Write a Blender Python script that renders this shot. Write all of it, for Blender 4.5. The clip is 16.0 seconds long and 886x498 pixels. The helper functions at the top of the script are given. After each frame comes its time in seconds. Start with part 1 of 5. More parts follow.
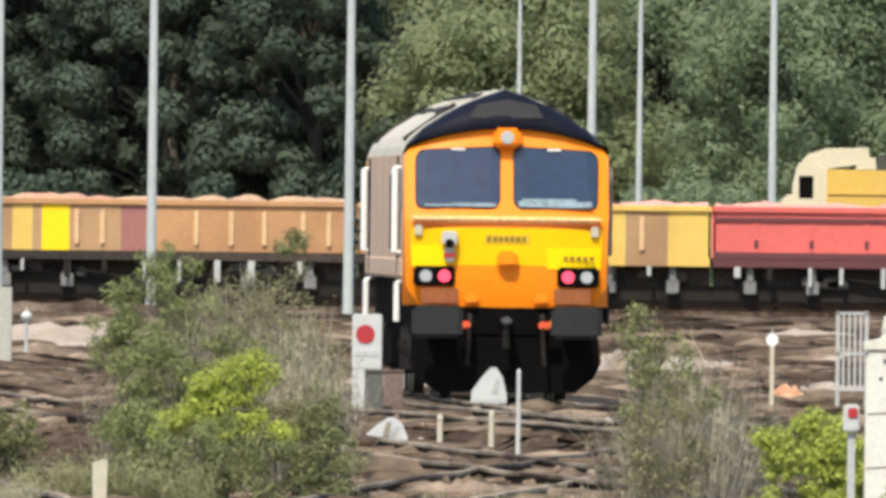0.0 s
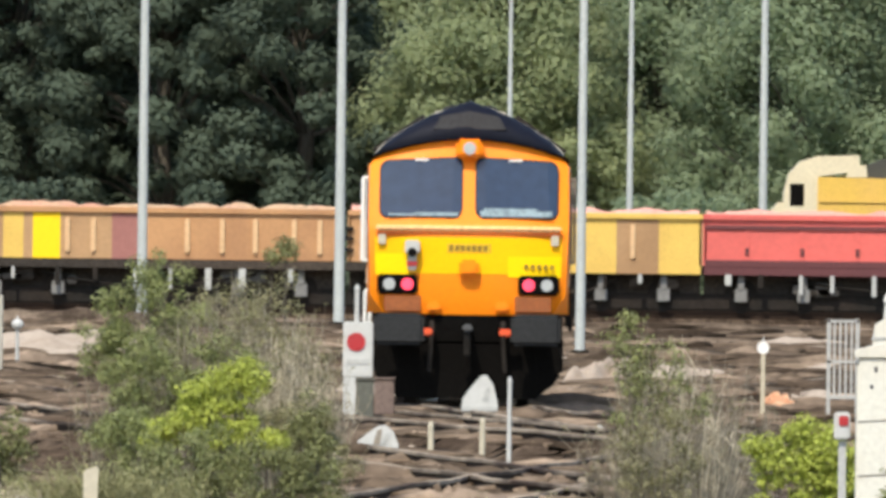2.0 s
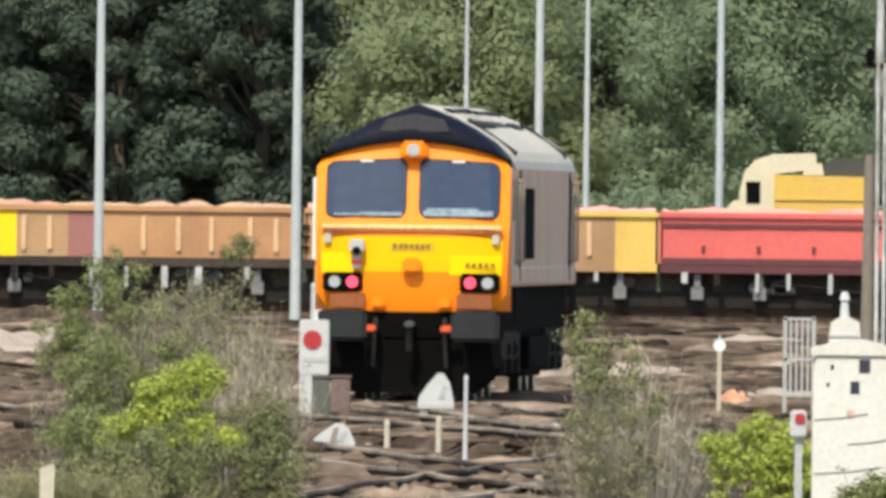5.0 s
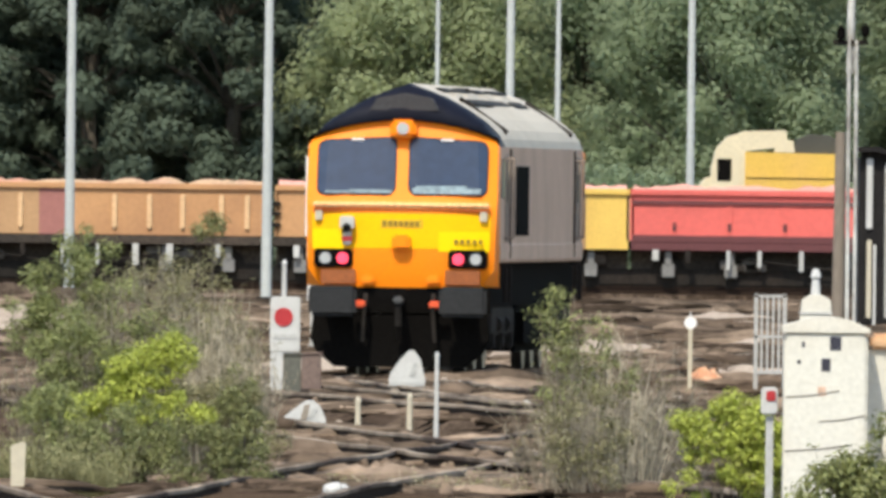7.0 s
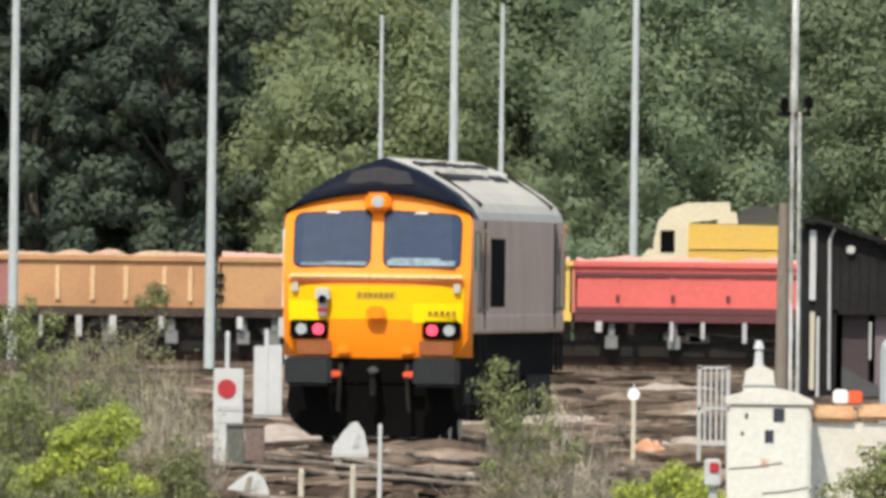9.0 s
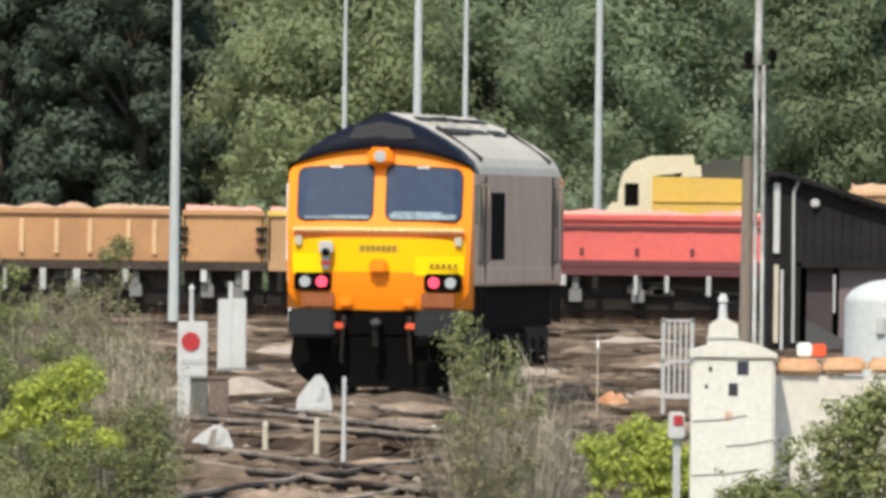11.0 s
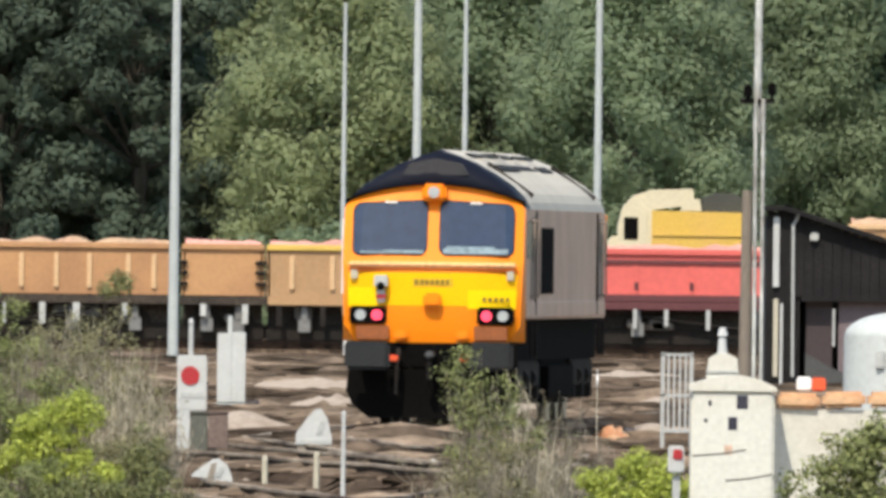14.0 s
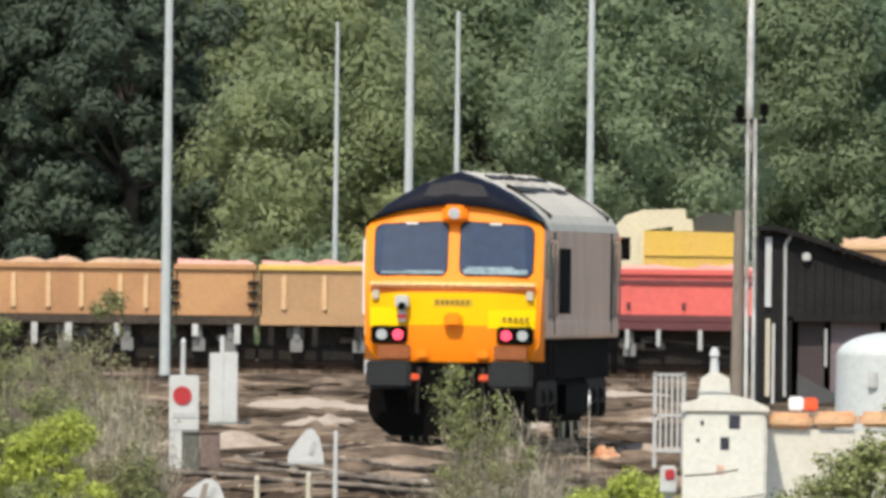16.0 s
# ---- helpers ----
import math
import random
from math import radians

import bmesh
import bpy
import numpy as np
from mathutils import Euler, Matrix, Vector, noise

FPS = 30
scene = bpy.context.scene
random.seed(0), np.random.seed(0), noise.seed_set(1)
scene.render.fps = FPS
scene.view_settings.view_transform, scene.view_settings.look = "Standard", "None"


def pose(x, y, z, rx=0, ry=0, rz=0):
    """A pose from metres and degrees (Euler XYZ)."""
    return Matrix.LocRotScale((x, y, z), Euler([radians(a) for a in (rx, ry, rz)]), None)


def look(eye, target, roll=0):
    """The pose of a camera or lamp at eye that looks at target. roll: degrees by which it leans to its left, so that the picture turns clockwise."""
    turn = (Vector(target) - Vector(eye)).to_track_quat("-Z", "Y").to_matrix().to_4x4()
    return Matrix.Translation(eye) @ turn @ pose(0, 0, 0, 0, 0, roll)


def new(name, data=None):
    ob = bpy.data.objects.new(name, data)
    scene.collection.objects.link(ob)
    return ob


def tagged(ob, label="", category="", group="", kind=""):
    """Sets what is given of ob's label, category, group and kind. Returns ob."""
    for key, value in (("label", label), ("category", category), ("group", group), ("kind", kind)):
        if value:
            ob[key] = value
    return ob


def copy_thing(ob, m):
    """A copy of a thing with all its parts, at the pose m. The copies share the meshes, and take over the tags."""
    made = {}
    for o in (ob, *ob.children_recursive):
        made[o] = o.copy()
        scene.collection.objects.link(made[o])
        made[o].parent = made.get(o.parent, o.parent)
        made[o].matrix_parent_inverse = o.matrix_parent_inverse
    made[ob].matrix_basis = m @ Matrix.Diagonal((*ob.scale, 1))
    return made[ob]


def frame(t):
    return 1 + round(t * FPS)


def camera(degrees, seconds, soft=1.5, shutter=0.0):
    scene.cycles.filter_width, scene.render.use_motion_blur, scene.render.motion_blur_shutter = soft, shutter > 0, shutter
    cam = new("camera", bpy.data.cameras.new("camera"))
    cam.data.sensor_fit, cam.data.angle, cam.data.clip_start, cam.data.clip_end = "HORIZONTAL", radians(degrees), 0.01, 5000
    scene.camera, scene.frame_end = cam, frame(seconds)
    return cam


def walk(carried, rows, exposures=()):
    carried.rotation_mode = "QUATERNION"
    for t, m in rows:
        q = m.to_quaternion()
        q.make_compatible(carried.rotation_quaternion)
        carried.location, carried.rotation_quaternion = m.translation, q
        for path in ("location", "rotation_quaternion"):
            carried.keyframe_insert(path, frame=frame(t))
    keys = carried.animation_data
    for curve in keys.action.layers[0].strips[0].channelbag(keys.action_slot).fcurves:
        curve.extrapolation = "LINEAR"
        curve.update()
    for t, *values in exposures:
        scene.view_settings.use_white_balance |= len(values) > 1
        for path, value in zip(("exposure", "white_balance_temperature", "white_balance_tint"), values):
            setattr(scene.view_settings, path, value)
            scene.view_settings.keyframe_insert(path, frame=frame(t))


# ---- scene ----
# The eye stands 2.4 m over the rails on a far bank and only swings: (seconds, turn, tilt) in degrees.
cam = camera(1.6393, 16.0, soft=3.7)
EYE = 2.4
SWING = [
    (0, 0.0000, -0.0659), (0.5, -0.0013, -0.0501), (1, 0.0057, -0.0578), (1.5, 0.0079, -0.0624), (2, -0.0167, -0.0512), 
    (2.5, -0.0451, -0.0128), (3, -0.0473, -0.0183), (3.5, -0.0293, -0.0249), (4, -0.1223, 0.0085), (4.2, -0.0972, -0.0112), 
    (6.3, -0.1003, -0.0703), (6.5, -0.1204, -0.0735), (7, -0.1518, -0.0958), (7.5, -0.1706, -0.1123), (8, -0.1800, -0.0856), 
    (8.5, -0.2472, 0.0134), (9, -0.2552, 0.0380), (9.2, -0.2594, 0.0063), (11.3, -0.3255, -0.0483), (11.5, -0.3210, -0.0385), 
    (12, -0.2893, -0.0376), (12.5, -0.2818, -0.0485), (13, -0.2823, -0.0024), (13.5, -0.3149, 0.0582), (14, -0.3230, 0.0147), 
    (14.5, -0.3109, 0.0071), (15, -0.3159, 0.0341), (15.5, -0.3220, 0.0157), (16, -0.3372, 0.0518),
]
walk(cam, [(t, pose(0, 0, EYE, 90 + tilt, 0, turn) @ pose(0, 0, 0, 0, 0, 0.7)) for t, turn, tilt in SWING],
     exposures=[(0, 0.2, 6950, 8), (7, 0.18, 6950, 8), (12, 0.12, 6950, 8), (16, 0.12, 6950, 8)])

# ---- light ----
world = bpy.data.worlds.new("sky")
scene.world = world
world.use_nodes = True
sky = world.node_tree.nodes.new("ShaderNodeTexSky")
sky.sky_type, sky.sun_disc = "NISHITA", False
SUN = Vector((-0.17, -0.56, 0.81)).normalized()
sky.sun_elevation = math.asin(SUN.z)
sky.sun_rotation = math.atan2(SUN.x, SUN.y)
world.node_tree.links.new(sky.outputs[0], world.node_tree.nodes["Background"].inputs[0])
world.node_tree.nodes["Background"].inputs[1].default_value = 0.22
sun = new("sun", bpy.data.lights.new("sun", "SUN"))
sun.data.energy, sun.data.angle, sun.data.color = 4.1, radians(0.5), (1.0, 0.95, 0.87)
sun.matrix_world = look(SUN * 50, (0, 0, 0))


# ---- materials ----
def material(name, color, rough=0.6, metal=0.0, vary=0.25, scale=3.0, second=None, amount=0.4, bump=0.0, island=0.0, stretch=(1, 1, 1), spec=0.5, big=0.25, through_light=0.0, coarse=0.55, pebbles=0.0):
    """Two scales of mottling round a base colour, an optional second colour in patches, and fine relief."""
    m = bpy.data.materials.new(name)
    m.use_nodes = True
    t = m.node_tree
    n, link = t.nodes, t.links.new
    b = n["Principled BSDF"]
    b.inputs["Roughness"].default_value, b.inputs["Metallic"].default_value = rough, metal
    b.inputs["Specular IOR Level"].default_value = spec
    co, mp = n.new("ShaderNodeTexCoord"), n.new("ShaderNodeMapping")
    mp.inputs["Scale"].default_value = stretch
    link(co.outputs["Object"], mp.inputs[0])
    fine, wide = n.new("ShaderNodeTexNoise"), n.new("ShaderNodeTexNoise")
    fine.inputs["Scale"].default_value, fine.inputs["Detail"].default_value = scale * 6, 7
    wide.inputs["Scale"].default_value, wide.inputs["Detail"].default_value = scale * big, 4
    fine.inputs["Roughness"].default_value = coarse
    link(mp.outputs[0], fine.inputs[0]), link(mp.outputs[0], wide.inputs[0])
    ramp = n.new("ShaderNodeMapRange")
    ramp.inputs[1].default_value, ramp.inputs[2].default_value = 0.42, 0.62
    link(wide.outputs[0], ramp.inputs[0])
    mix = n.new("ShaderNodeMix")
    mix.data_type = "RGBA"
    mix.inputs[6].default_value = (*color, 1)
    mix.inputs[7].default_value = (*(second or [c * (1 - vary) for c in color]), 1)
    gain = n.new("ShaderNodeMath")
    gain.operation, gain.inputs[1].default_value = "MULTIPLY", amount
    link(ramp.outputs[0], gain.inputs[0]), link(gain.outputs[0], mix.inputs[0])
    hsv = n.new("ShaderNodeHueSaturation")
    link(mix.outputs[2], hsv.inputs["Color"])
    val = n.new("ShaderNodeMapRange")
    val.inputs[1].default_value, val.inputs[2].default_value = 0.3, 0.7
    val.inputs[3].default_value, val.inputs[4].default_value = 1 - vary, 1 + vary
    link(fine.outputs[0], val.inputs[0])
    if island:
        geo, add = n.new("ShaderNodeNewGeometry"), n.new("ShaderNodeMath")
        sc = n.new("ShaderNodeMapRange")
        sc.inputs[3].default_value, sc.inputs[4].default_value = 1 - island, 1 + island
        link(geo.outputs["Random Per Island"], sc.inputs[0])
        add.operation = "MULTIPLY"
        link(val.outputs[0], add.inputs[0]), link(sc.outputs[0], add.inputs[1]), link(add.outputs[0], hsv.inputs["Value"])
    else:
        link(val.outputs[0], hsv.inputs["Value"])
    if pebbles:
        grain, gv, gm = n.new("ShaderNodeTexVoronoi"), n.new("ShaderNodeMapRange"), n.new("ShaderNodeMix")
        link(co.outputs["Object"], grain.inputs["Vector"])
        grain.inputs["Scale"].default_value = pebbles
        gv.inputs[3].default_value, gv.inputs[4].default_value = 0.45, 1.5
        sep = n.new("ShaderNodeSeparateColor")
        link(grain.outputs["Color"], sep.inputs[0]), link(sep.outputs[0], gv.inputs[0])
        gm.data_type, gm.blend_type = "RGBA", "MULTIPLY"
        gm.inputs[0].default_value = 1.0
        link(hsv.outputs[0], gm.inputs[6]), link(gv.outputs[0], gm.inputs[7])
        link(gm.outputs[2], b.inputs["Base Color"])
    else:
        link(hsv.outputs[0], b.inputs["Base Color"])
    if bump:
        bp = n.new("ShaderNodeBump")
        bp.inputs["Strength"].default_value, bp.inputs["Distance"].default_value = bump, 0.05
        link(fine.outputs[0], bp.inputs["Height"]), link(bp.outputs[0], b.inputs["Normal"])
    if through_light:
        tr, ms = n.new("ShaderNodeBsdfTranslucent"), n.new("ShaderNodeMixShader")
        link(hsv.outputs[0], tr.inputs[0])
        ms.inputs[0].default_value = through_light
        link(b.outputs[0], ms.inputs[1]), link(tr.outputs[0], ms.inputs[2])
        link(ms.outputs[0], n["Material Output"].inputs[0])
    return m


def glowing(name, color, power):
    m = material(name, color, 0.3)
    b = m.node_tree.nodes["Principled BSDF"]
    b.inputs["Emission Color"].default_value, b.inputs["Emission Strength"].default_value = (*color, 1), power
    return m


ORANGE = material("orange_paint", (0.95, 0.25, 0.006), 0.45, spec=0.25, vary=0.06, second=(0.75, 0.2, 0.02), amount=0.3)
YELLOW = material("yellow_paint", (0.97, 0.5, 0.0), 0.45, spec=0.25, vary=0.05, second=(0.85, 0.4, 0.0), amount=0.3)
LEMON = material("lemon_paint", (0.97, 0.62, 0.0), 0.45, spec=0.25, vary=0.04)
NAVY = material("navy_paint", (0.004, 0.005, 0.012), 0.6, spec=0.2, vary=0.2)
ROOFGREY = material("roof_grey", (0.52, 0.475, 0.395), 0.75, spec=0.2, vary=0.1, second=(0.43, 0.39, 0.32), amount=0.6, scale=1.5)
SIDEGREY = material("weathered_side", (0.66, 0.46, 0.335), 0.8, spec=0.2, vary=0.1, second=(0.52, 0.36, 0.26), amount=0.6)
DOORGREY = material("dark_door_grey", (0.3, 0.235, 0.185), 0.8, vary=0.15, second=(0.2, 0.16, 0.13), amount=0.7)
BLACK = material("sooty_black", (0.006, 0.0055, 0.005), 0.95, vary=0.3, spec=0.02)
RUBBER = material("dark_rubber", (0.028, 0.029, 0.03), 0.9, vary=0.2, spec=0.2)
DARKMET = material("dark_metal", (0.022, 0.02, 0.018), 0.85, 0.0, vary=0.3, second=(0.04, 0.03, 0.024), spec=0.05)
TYRE = material("worn_tyre", (0.12, 0.11, 0.1), 0.4, 0.8, vary=0.2)
# blue of the reflected sky is put into the glass colour
GLASS = material("sky_toned_glass", (0.014, 0.03, 0.065), 0.1, vary=0.15, second=(0.03, 0.05, 0.085), amount=0.6, spec=0.5, scale=1.2)
SILLGLINT = material("sill_reflection", (0.27, 0.36, 0.4), 0.6, vary=0.35, scale=2.5)
BRIGHTWHITE = material("clean_white", (0.8, 0.79, 0.76), 0.5, vary=0.06)
WHITE = material("white_paint", (0.52, 0.52, 0.5), 0.5, vary=0.07, second=(0.36, 0.35, 0.31), amount=0.5)
LIMEWASH = material("limewash", (0.64, 0.625, 0.55), 0.85, vary=0.07, second=(0.55, 0.48, 0.38), amount=0.5, scale=4, bump=0.12)
TANKWHITE = material("stained_tank", (0.5, 0.52, 0.5), 0.7, vary=0.08, second=(0.36, 0.36, 0.33), amount=0.6, scale=3)
MASTGREY = material("galvanised", (0.44, 0.465, 0.45), 0.75, spec=0.3, vary=0.16, second=(0.33, 0.35, 0.345), scale=4)
PALEGREY = material("pale_grey", (0.42, 0.42, 0.4), 0.7, vary=0.15)
CREAM = material("cream_paint", (0.5, 0.45, 0.34), 0.7, vary=0.1)
LENSRED = glowing("red_lamp", (1.0, 0.06, 0.12), 1.0)
LENSWHITE = material("clear_lens", (0.4, 0.42, 0.42), 0.15, vary=0.1)
REDPAINT = material("red_paint", (0.4, 0.022, 0.026), 0.5, vary=0.12)
VERMILION = material("vermilion", (0.75, 0.1, 0.03), 0.5, vary=0.1)
WAGONRED = material("faded_red", (0.66, 0.12, 0.1), 0.6, vary=0.08, second=(0.52, 0.1, 0.085), amount=0.6, scale=1.2)
WAGONDARK = material("dark_maroon", (0.11, 0.03, 0.032), 0.7, vary=0.2)
WAGONRUST = material("orange_brown", (0.48, 0.255, 0.115), 0.75, vary=0.08, second=(0.36, 0.18, 0.085), amount=0.8, scale=1.5)
WAGONBUFF = material("buff_brown", (0.42, 0.25, 0.125), 0.75, vary=0.08, second=(0.3, 0.17, 0.08), amount=0.8, scale=1.5)
WAGONPURPLE = material("purple_brown", (0.32, 0.13, 0.11), 0.7, vary=0.12)
WAGONYELLOW = material("wagon_yellow", (0.68, 0.45, 0.1), 0.65, vary=0.1, second=(0.55, 0.34, 0.08), amount=0.5)
WAGONBRIGHT = material("patch_yellow", (0.9, 0.6, 0.0), 0.6, vary=0.05)
RIBPALE = material("pale_rib", (0.64, 0.42, 0.23), 0.75, vary=0.2)
LOAD = material("spoil_load", (0.5, 0.33, 0.2), 0.95, vary=0.3, scale=2.0, second=(0.55, 0.22, 0.16), amount=0.6, bump=0.6)
LOADRED = material("red_load", (0.72, 0.36, 0.28), 0.95, vary=0.2, scale=2.0, second=(0.55, 0.24, 0.18), amount=0.6, bump=0.6)
DIGYELLOW = material("machine_yellow", (0.62, 0.39, 0.07), 0.55, vary=0.1, second=(0.6, 0.36, 0.1), amount=0.5)
DIGCREAM = material("machine_cream", (0.62, 0.54, 0.37), 0.6, vary=0.12)
TARRED = material("tarred_boards", (0.015, 0.014, 0.014), 0.9, vary=0.35, second=(0.03, 0.027, 0.026), scale=4, spec=0.15)
PURPLEDOOR = material("faded_door", (0.05, 0.034, 0.034), 0.7, vary=0.15)
POLEWOOD = material("weathered_pole", (0.2, 0.165, 0.13), 0.9, vary=0.25, scale=6, stretch=(1, 1, 0.1))
TERRACOTTA = material("terracotta", (0.55, 0.2, 0.075), 0.85, vary=0.2, second=(0.68, 0.46, 0.27), amount=0.8, scale=4)
RAIL = material("rusty_rail", (0.03, 0.02, 0.015), 0.95, vary=0.3, spec=0.05)
RAILHEAD = material("worn_rail_head", (0.36, 0.29, 0.22), 0.85, vary=0.3, spec=0.05, second=(0.07, 0.05, 0.04), amount=1.0, scale=0.6, stretch=(1, 0.25, 1), big=1.0)
SLEEPER = material("old_sleeper", (0.095, 0.067, 0.048), 0.95, vary=0.3, island=0.4, spec=0.0)
BALLAST = material("brown_ballast", (0.062, 0.044, 0.032), 0.95, vary=0.6, second=(0.18, 0.132, 0.095), amount=0.8, scale=0.25, stretch=(1, 0.11, 1), bump=0.2, big=2.0, coarse=0.8, pebbles=14.0, spec=0.0)
SOIL = material("yard_soil", (0.07, 0.051, 0.037), 0.95, vary=0.6, second=(0.22, 0.165, 0.12), amount=0.85, scale=0.3, stretch=(1, 0.11, 1), bump=0.2, big=2.0, coarse=0.8, pebbles=14.0, spec=0.0)
RUBBLE = material("mixed_rubble", (0.08, 0.058, 0.042), 0.95, vary=0.3, island=0.6, second=(0.24, 0.18, 0.132), amount=0.8, scale=0.9, stretch=(1, 0.15, 1), spec=0.0)
UNDERGEAR = material("dark_gear", (0.04, 0.034, 0.029), 0.9, vary=0.4, spec=0.15, second=(0.075, 0.058, 0.045), scale=1.5, amount=0.7)
SAND = material("pale_spoil", (0.43, 0.355, 0.285), 0.95, vary=0.3, spec=0.0, second=(0.27, 0.2, 0.15), scale=2, bump=0.4)
BARK = material("bark", (0.1, 0.085, 0.065), 0.95, vary=0.3, scale=8, stretch=(1, 1, 0.2), bump=0.4)
LEAFDARK = material("dark_foliage", (0.112, 0.145, 0.102), 0.8, vary=0.15, island=0.12, scale=0.3, second=(0.075, 0.098, 0.068), amount=0.8, through_light=0.45, spec=0.15)
LEAFMID = material("mid_foliage", (0.32, 0.39, 0.245), 0.9, vary=0.1, island=0.04, scale=0.25, second=(0.27, 0.315, 0.19), amount=0.8, through_light=0.62, spec=0.1)
LEAFPALE = material("olive_foliage", (0.39, 0.43, 0.235), 0.9, vary=0.1, island=0.04, scale=0.25, second=(0.285, 0.35, 0.215), amount=0.8, through_light=0.62, spec=0.1)
LEAFBLUE = material("bluish_foliage", (0.25, 0.36, 0.255), 0.9, vary=0.1, island=0.04, scale=0.25, second=(0.2, 0.26, 0.17), amount=0.8, through_light=0.62, spec=0.1)
LEAFSHRUB = material("shrub_leaf", (0.225, 0.25, 0.09), 0.55, vary=0.15, island=0.45, through_light=0.3)
LEAFBRIGHT = material("lime_leaf", (0.41, 0.46, 0.085), 0.6, vary=0.12, island=0.45, through_light=0.3)
LEAFOLIVE = material("dull_leaf", (0.23, 0.215, 0.105), 0.6, vary=0.15, island=0.45, through_light=0.25)
STRAW = material("dry_stem", (0.43, 0.375, 0.27), 0.9, vary=0.2, island=0.4)
TWIG = material("grey_twig", (0.225, 0.195, 0.145), 0.9, vary=0.2, island=0.4)
GRASS = material("rough_grass", (0.3, 0.29, 0.14), 0.8, vary=0.2, island=0.45, through_light=0.2)


# ---- building helpers ----
def mesh_of(name, verts, faces, mat, smooth=False):
    me = bpy.data.meshes.new(name)
    me.from_pydata([tuple(v) for v in verts], [], [tuple(f) for f in faces])
    me.materials.append(mat)
    if smooth:
        me.polygons.foreach_set("use_smooth", [True] * len(me.polygons))
    me.update()
    return me


def part(name, bm, mat, parent=None, label="", smooth=False):
    """Links a bmesh as one mesh object under a thing or a part."""
    me = bpy.data.meshes.new(name)
    bmesh.ops.recalc_face_normals(bm, faces=bm.faces)
    bm.to_mesh(me)
    bm.free()
    me.materials.append(mat)
    if smooth:
        me.polygons.foreach_set("use_smooth", [True] * len(me.polygons))
    ob = new(name, me)
    ob.parent = parent
    if label:
        tagged(ob, label)
    return ob


def thing(name, label, category, at=(0, 0, 0), turn=0, group="", kind=""):
    ob = new(name)
    ob.matrix_basis = pose(*at, 0, 0, turn)
    return tagged(ob, label, category, group, kind)


def box(bm, x0, x1, y0, y1, z0, z1, bevel=0.0):
    made = bmesh.ops.create_cube(bm, size=1)["verts"]
    for v in made:
        v.co = Vector((x0 + (v.co.x + 0.5) * (x1 - x0), y0 + (v.co.y + 0.5) * (y1 - y0), z0 + (v.co.z + 0.5) * (z1 - z0)))
    if bevel:
        edges = list({e for v in made for e in v.link_edges})
        bmesh.ops.bevel(bm, geom=edges, offset=bevel, segments=2, affect="EDGES")
    return bm


def boxes(*specs, bevel=0.0):
    bm = bmesh.new()
    for s in specs:
        box(bm, *s, bevel=bevel)
    return bm


def rod(bm, a, b, r0, r1=None, sides=10):
    a, b = Vector(a), Vector(b)
    r1 = r0 if r1 is None else r1
    d = b - a
    m = Matrix.Translation((a + b) / 2) @ d.to_track_quat("Z", "Y").to_matrix().to_4x4()
    bmesh.ops.create_cone(bm, cap_ends=True, segments=sides, radius1=r0, radius2=r1, depth=d.length, matrix=m)
    return bm


def rods(*specs, sides=10):
    bm = bmesh.new()
    for s in specs:
        rod(bm, *s, sides=sides)
    return bm


def ball(bm, c, r, scale=(1, 1, 1), u=14, v=8):
    bmesh.ops.create_uvsphere(bm, u_segments=u, v_segments=v, radius=r, matrix=Matrix.Translation(c) @ Matrix.Diagonal((*scale, 1)))
    return bm


def prism(outline, y0, y1, axis="y"):
    """An outline of (x, z) drawn out along y, or of (y, z) along x."""
    bm = bmesh.new()
    rings = []
    for d in (y0, y1):
        rings.append([bm.verts.new((u, d, w) if axis == "y" else (d, u, w)) for u, w in outline])
    n = len(outline)
    for i in range(n):
        bm.faces.new((rings[0][i], rings[0][(i + 1) % n], rings[1][(i + 1) % n], rings[1][i]))
    bm.faces.new(rings[0][::-1]), bm.faces.new(rings[1])
    return bm


# ---- ground and tracks ----
def lie(x, y):
    """Height of the yard at a place."""
    s = 0.13 * noise.noise((x * 0.22, y * 0.035, 3.1)) + 0.08 * noise.noise((x * 0.7, y * 0.11, 9.0))
    return -0.3 + s


def ground():
    xs = [-3000, -800, -200, -90] + [-60 + i * 1.5 for i in range(81)] + [90, 200, 800, 3000]
    ys = [-300, 0, 90, 150] + [180 + i * 3 for i in range(290)] + [1100, 1300, 1800, 2800, 4600]
    verts = [(x, y, lie(x, y) if abs(x) < 100 and 100 < y < 1200 else -0.3) for y in ys for x in xs]
    w = len(xs)
    faces = [(j * w + i, j * w + i + 1, (j + 1) * w + i + 1, (j + 1) * w + i) for j in range(len(ys) - 1) for i in range(w - 1)]
    tagged(new("ground", mesh_of("ground", verts, faces, SOIL, True)), "brown stony railway yard ground", "ground", kind="structure")


def smooth_line(points, step):
    """Catmull-Rom through (y, x) knots, every step metres of y."""
    ys = np.array([p[0] for p in points], float)
    xs = np.array([p[1] for p in points], float)
    m = np.gradient(xs, ys)
    out = []
    for y in np.arange(ys[0], ys[-1], step):
        i = min(int(np.searchsorted(ys, y, "right")) - 1, len(ys) - 2)
        h = ys[i + 1] - ys[i]
        u = (y - ys[i]) / h
        x = (2 * u**3 - 3 * u**2 + 1) * xs[i] + (u**3 - 2 * u**2 + u) * h * m[i] + (-2 * u**3 + 3 * u**2) * xs[i + 1] + (u**3 - u**2) * h * m[i + 1]
        out.append((x, y))
    return out


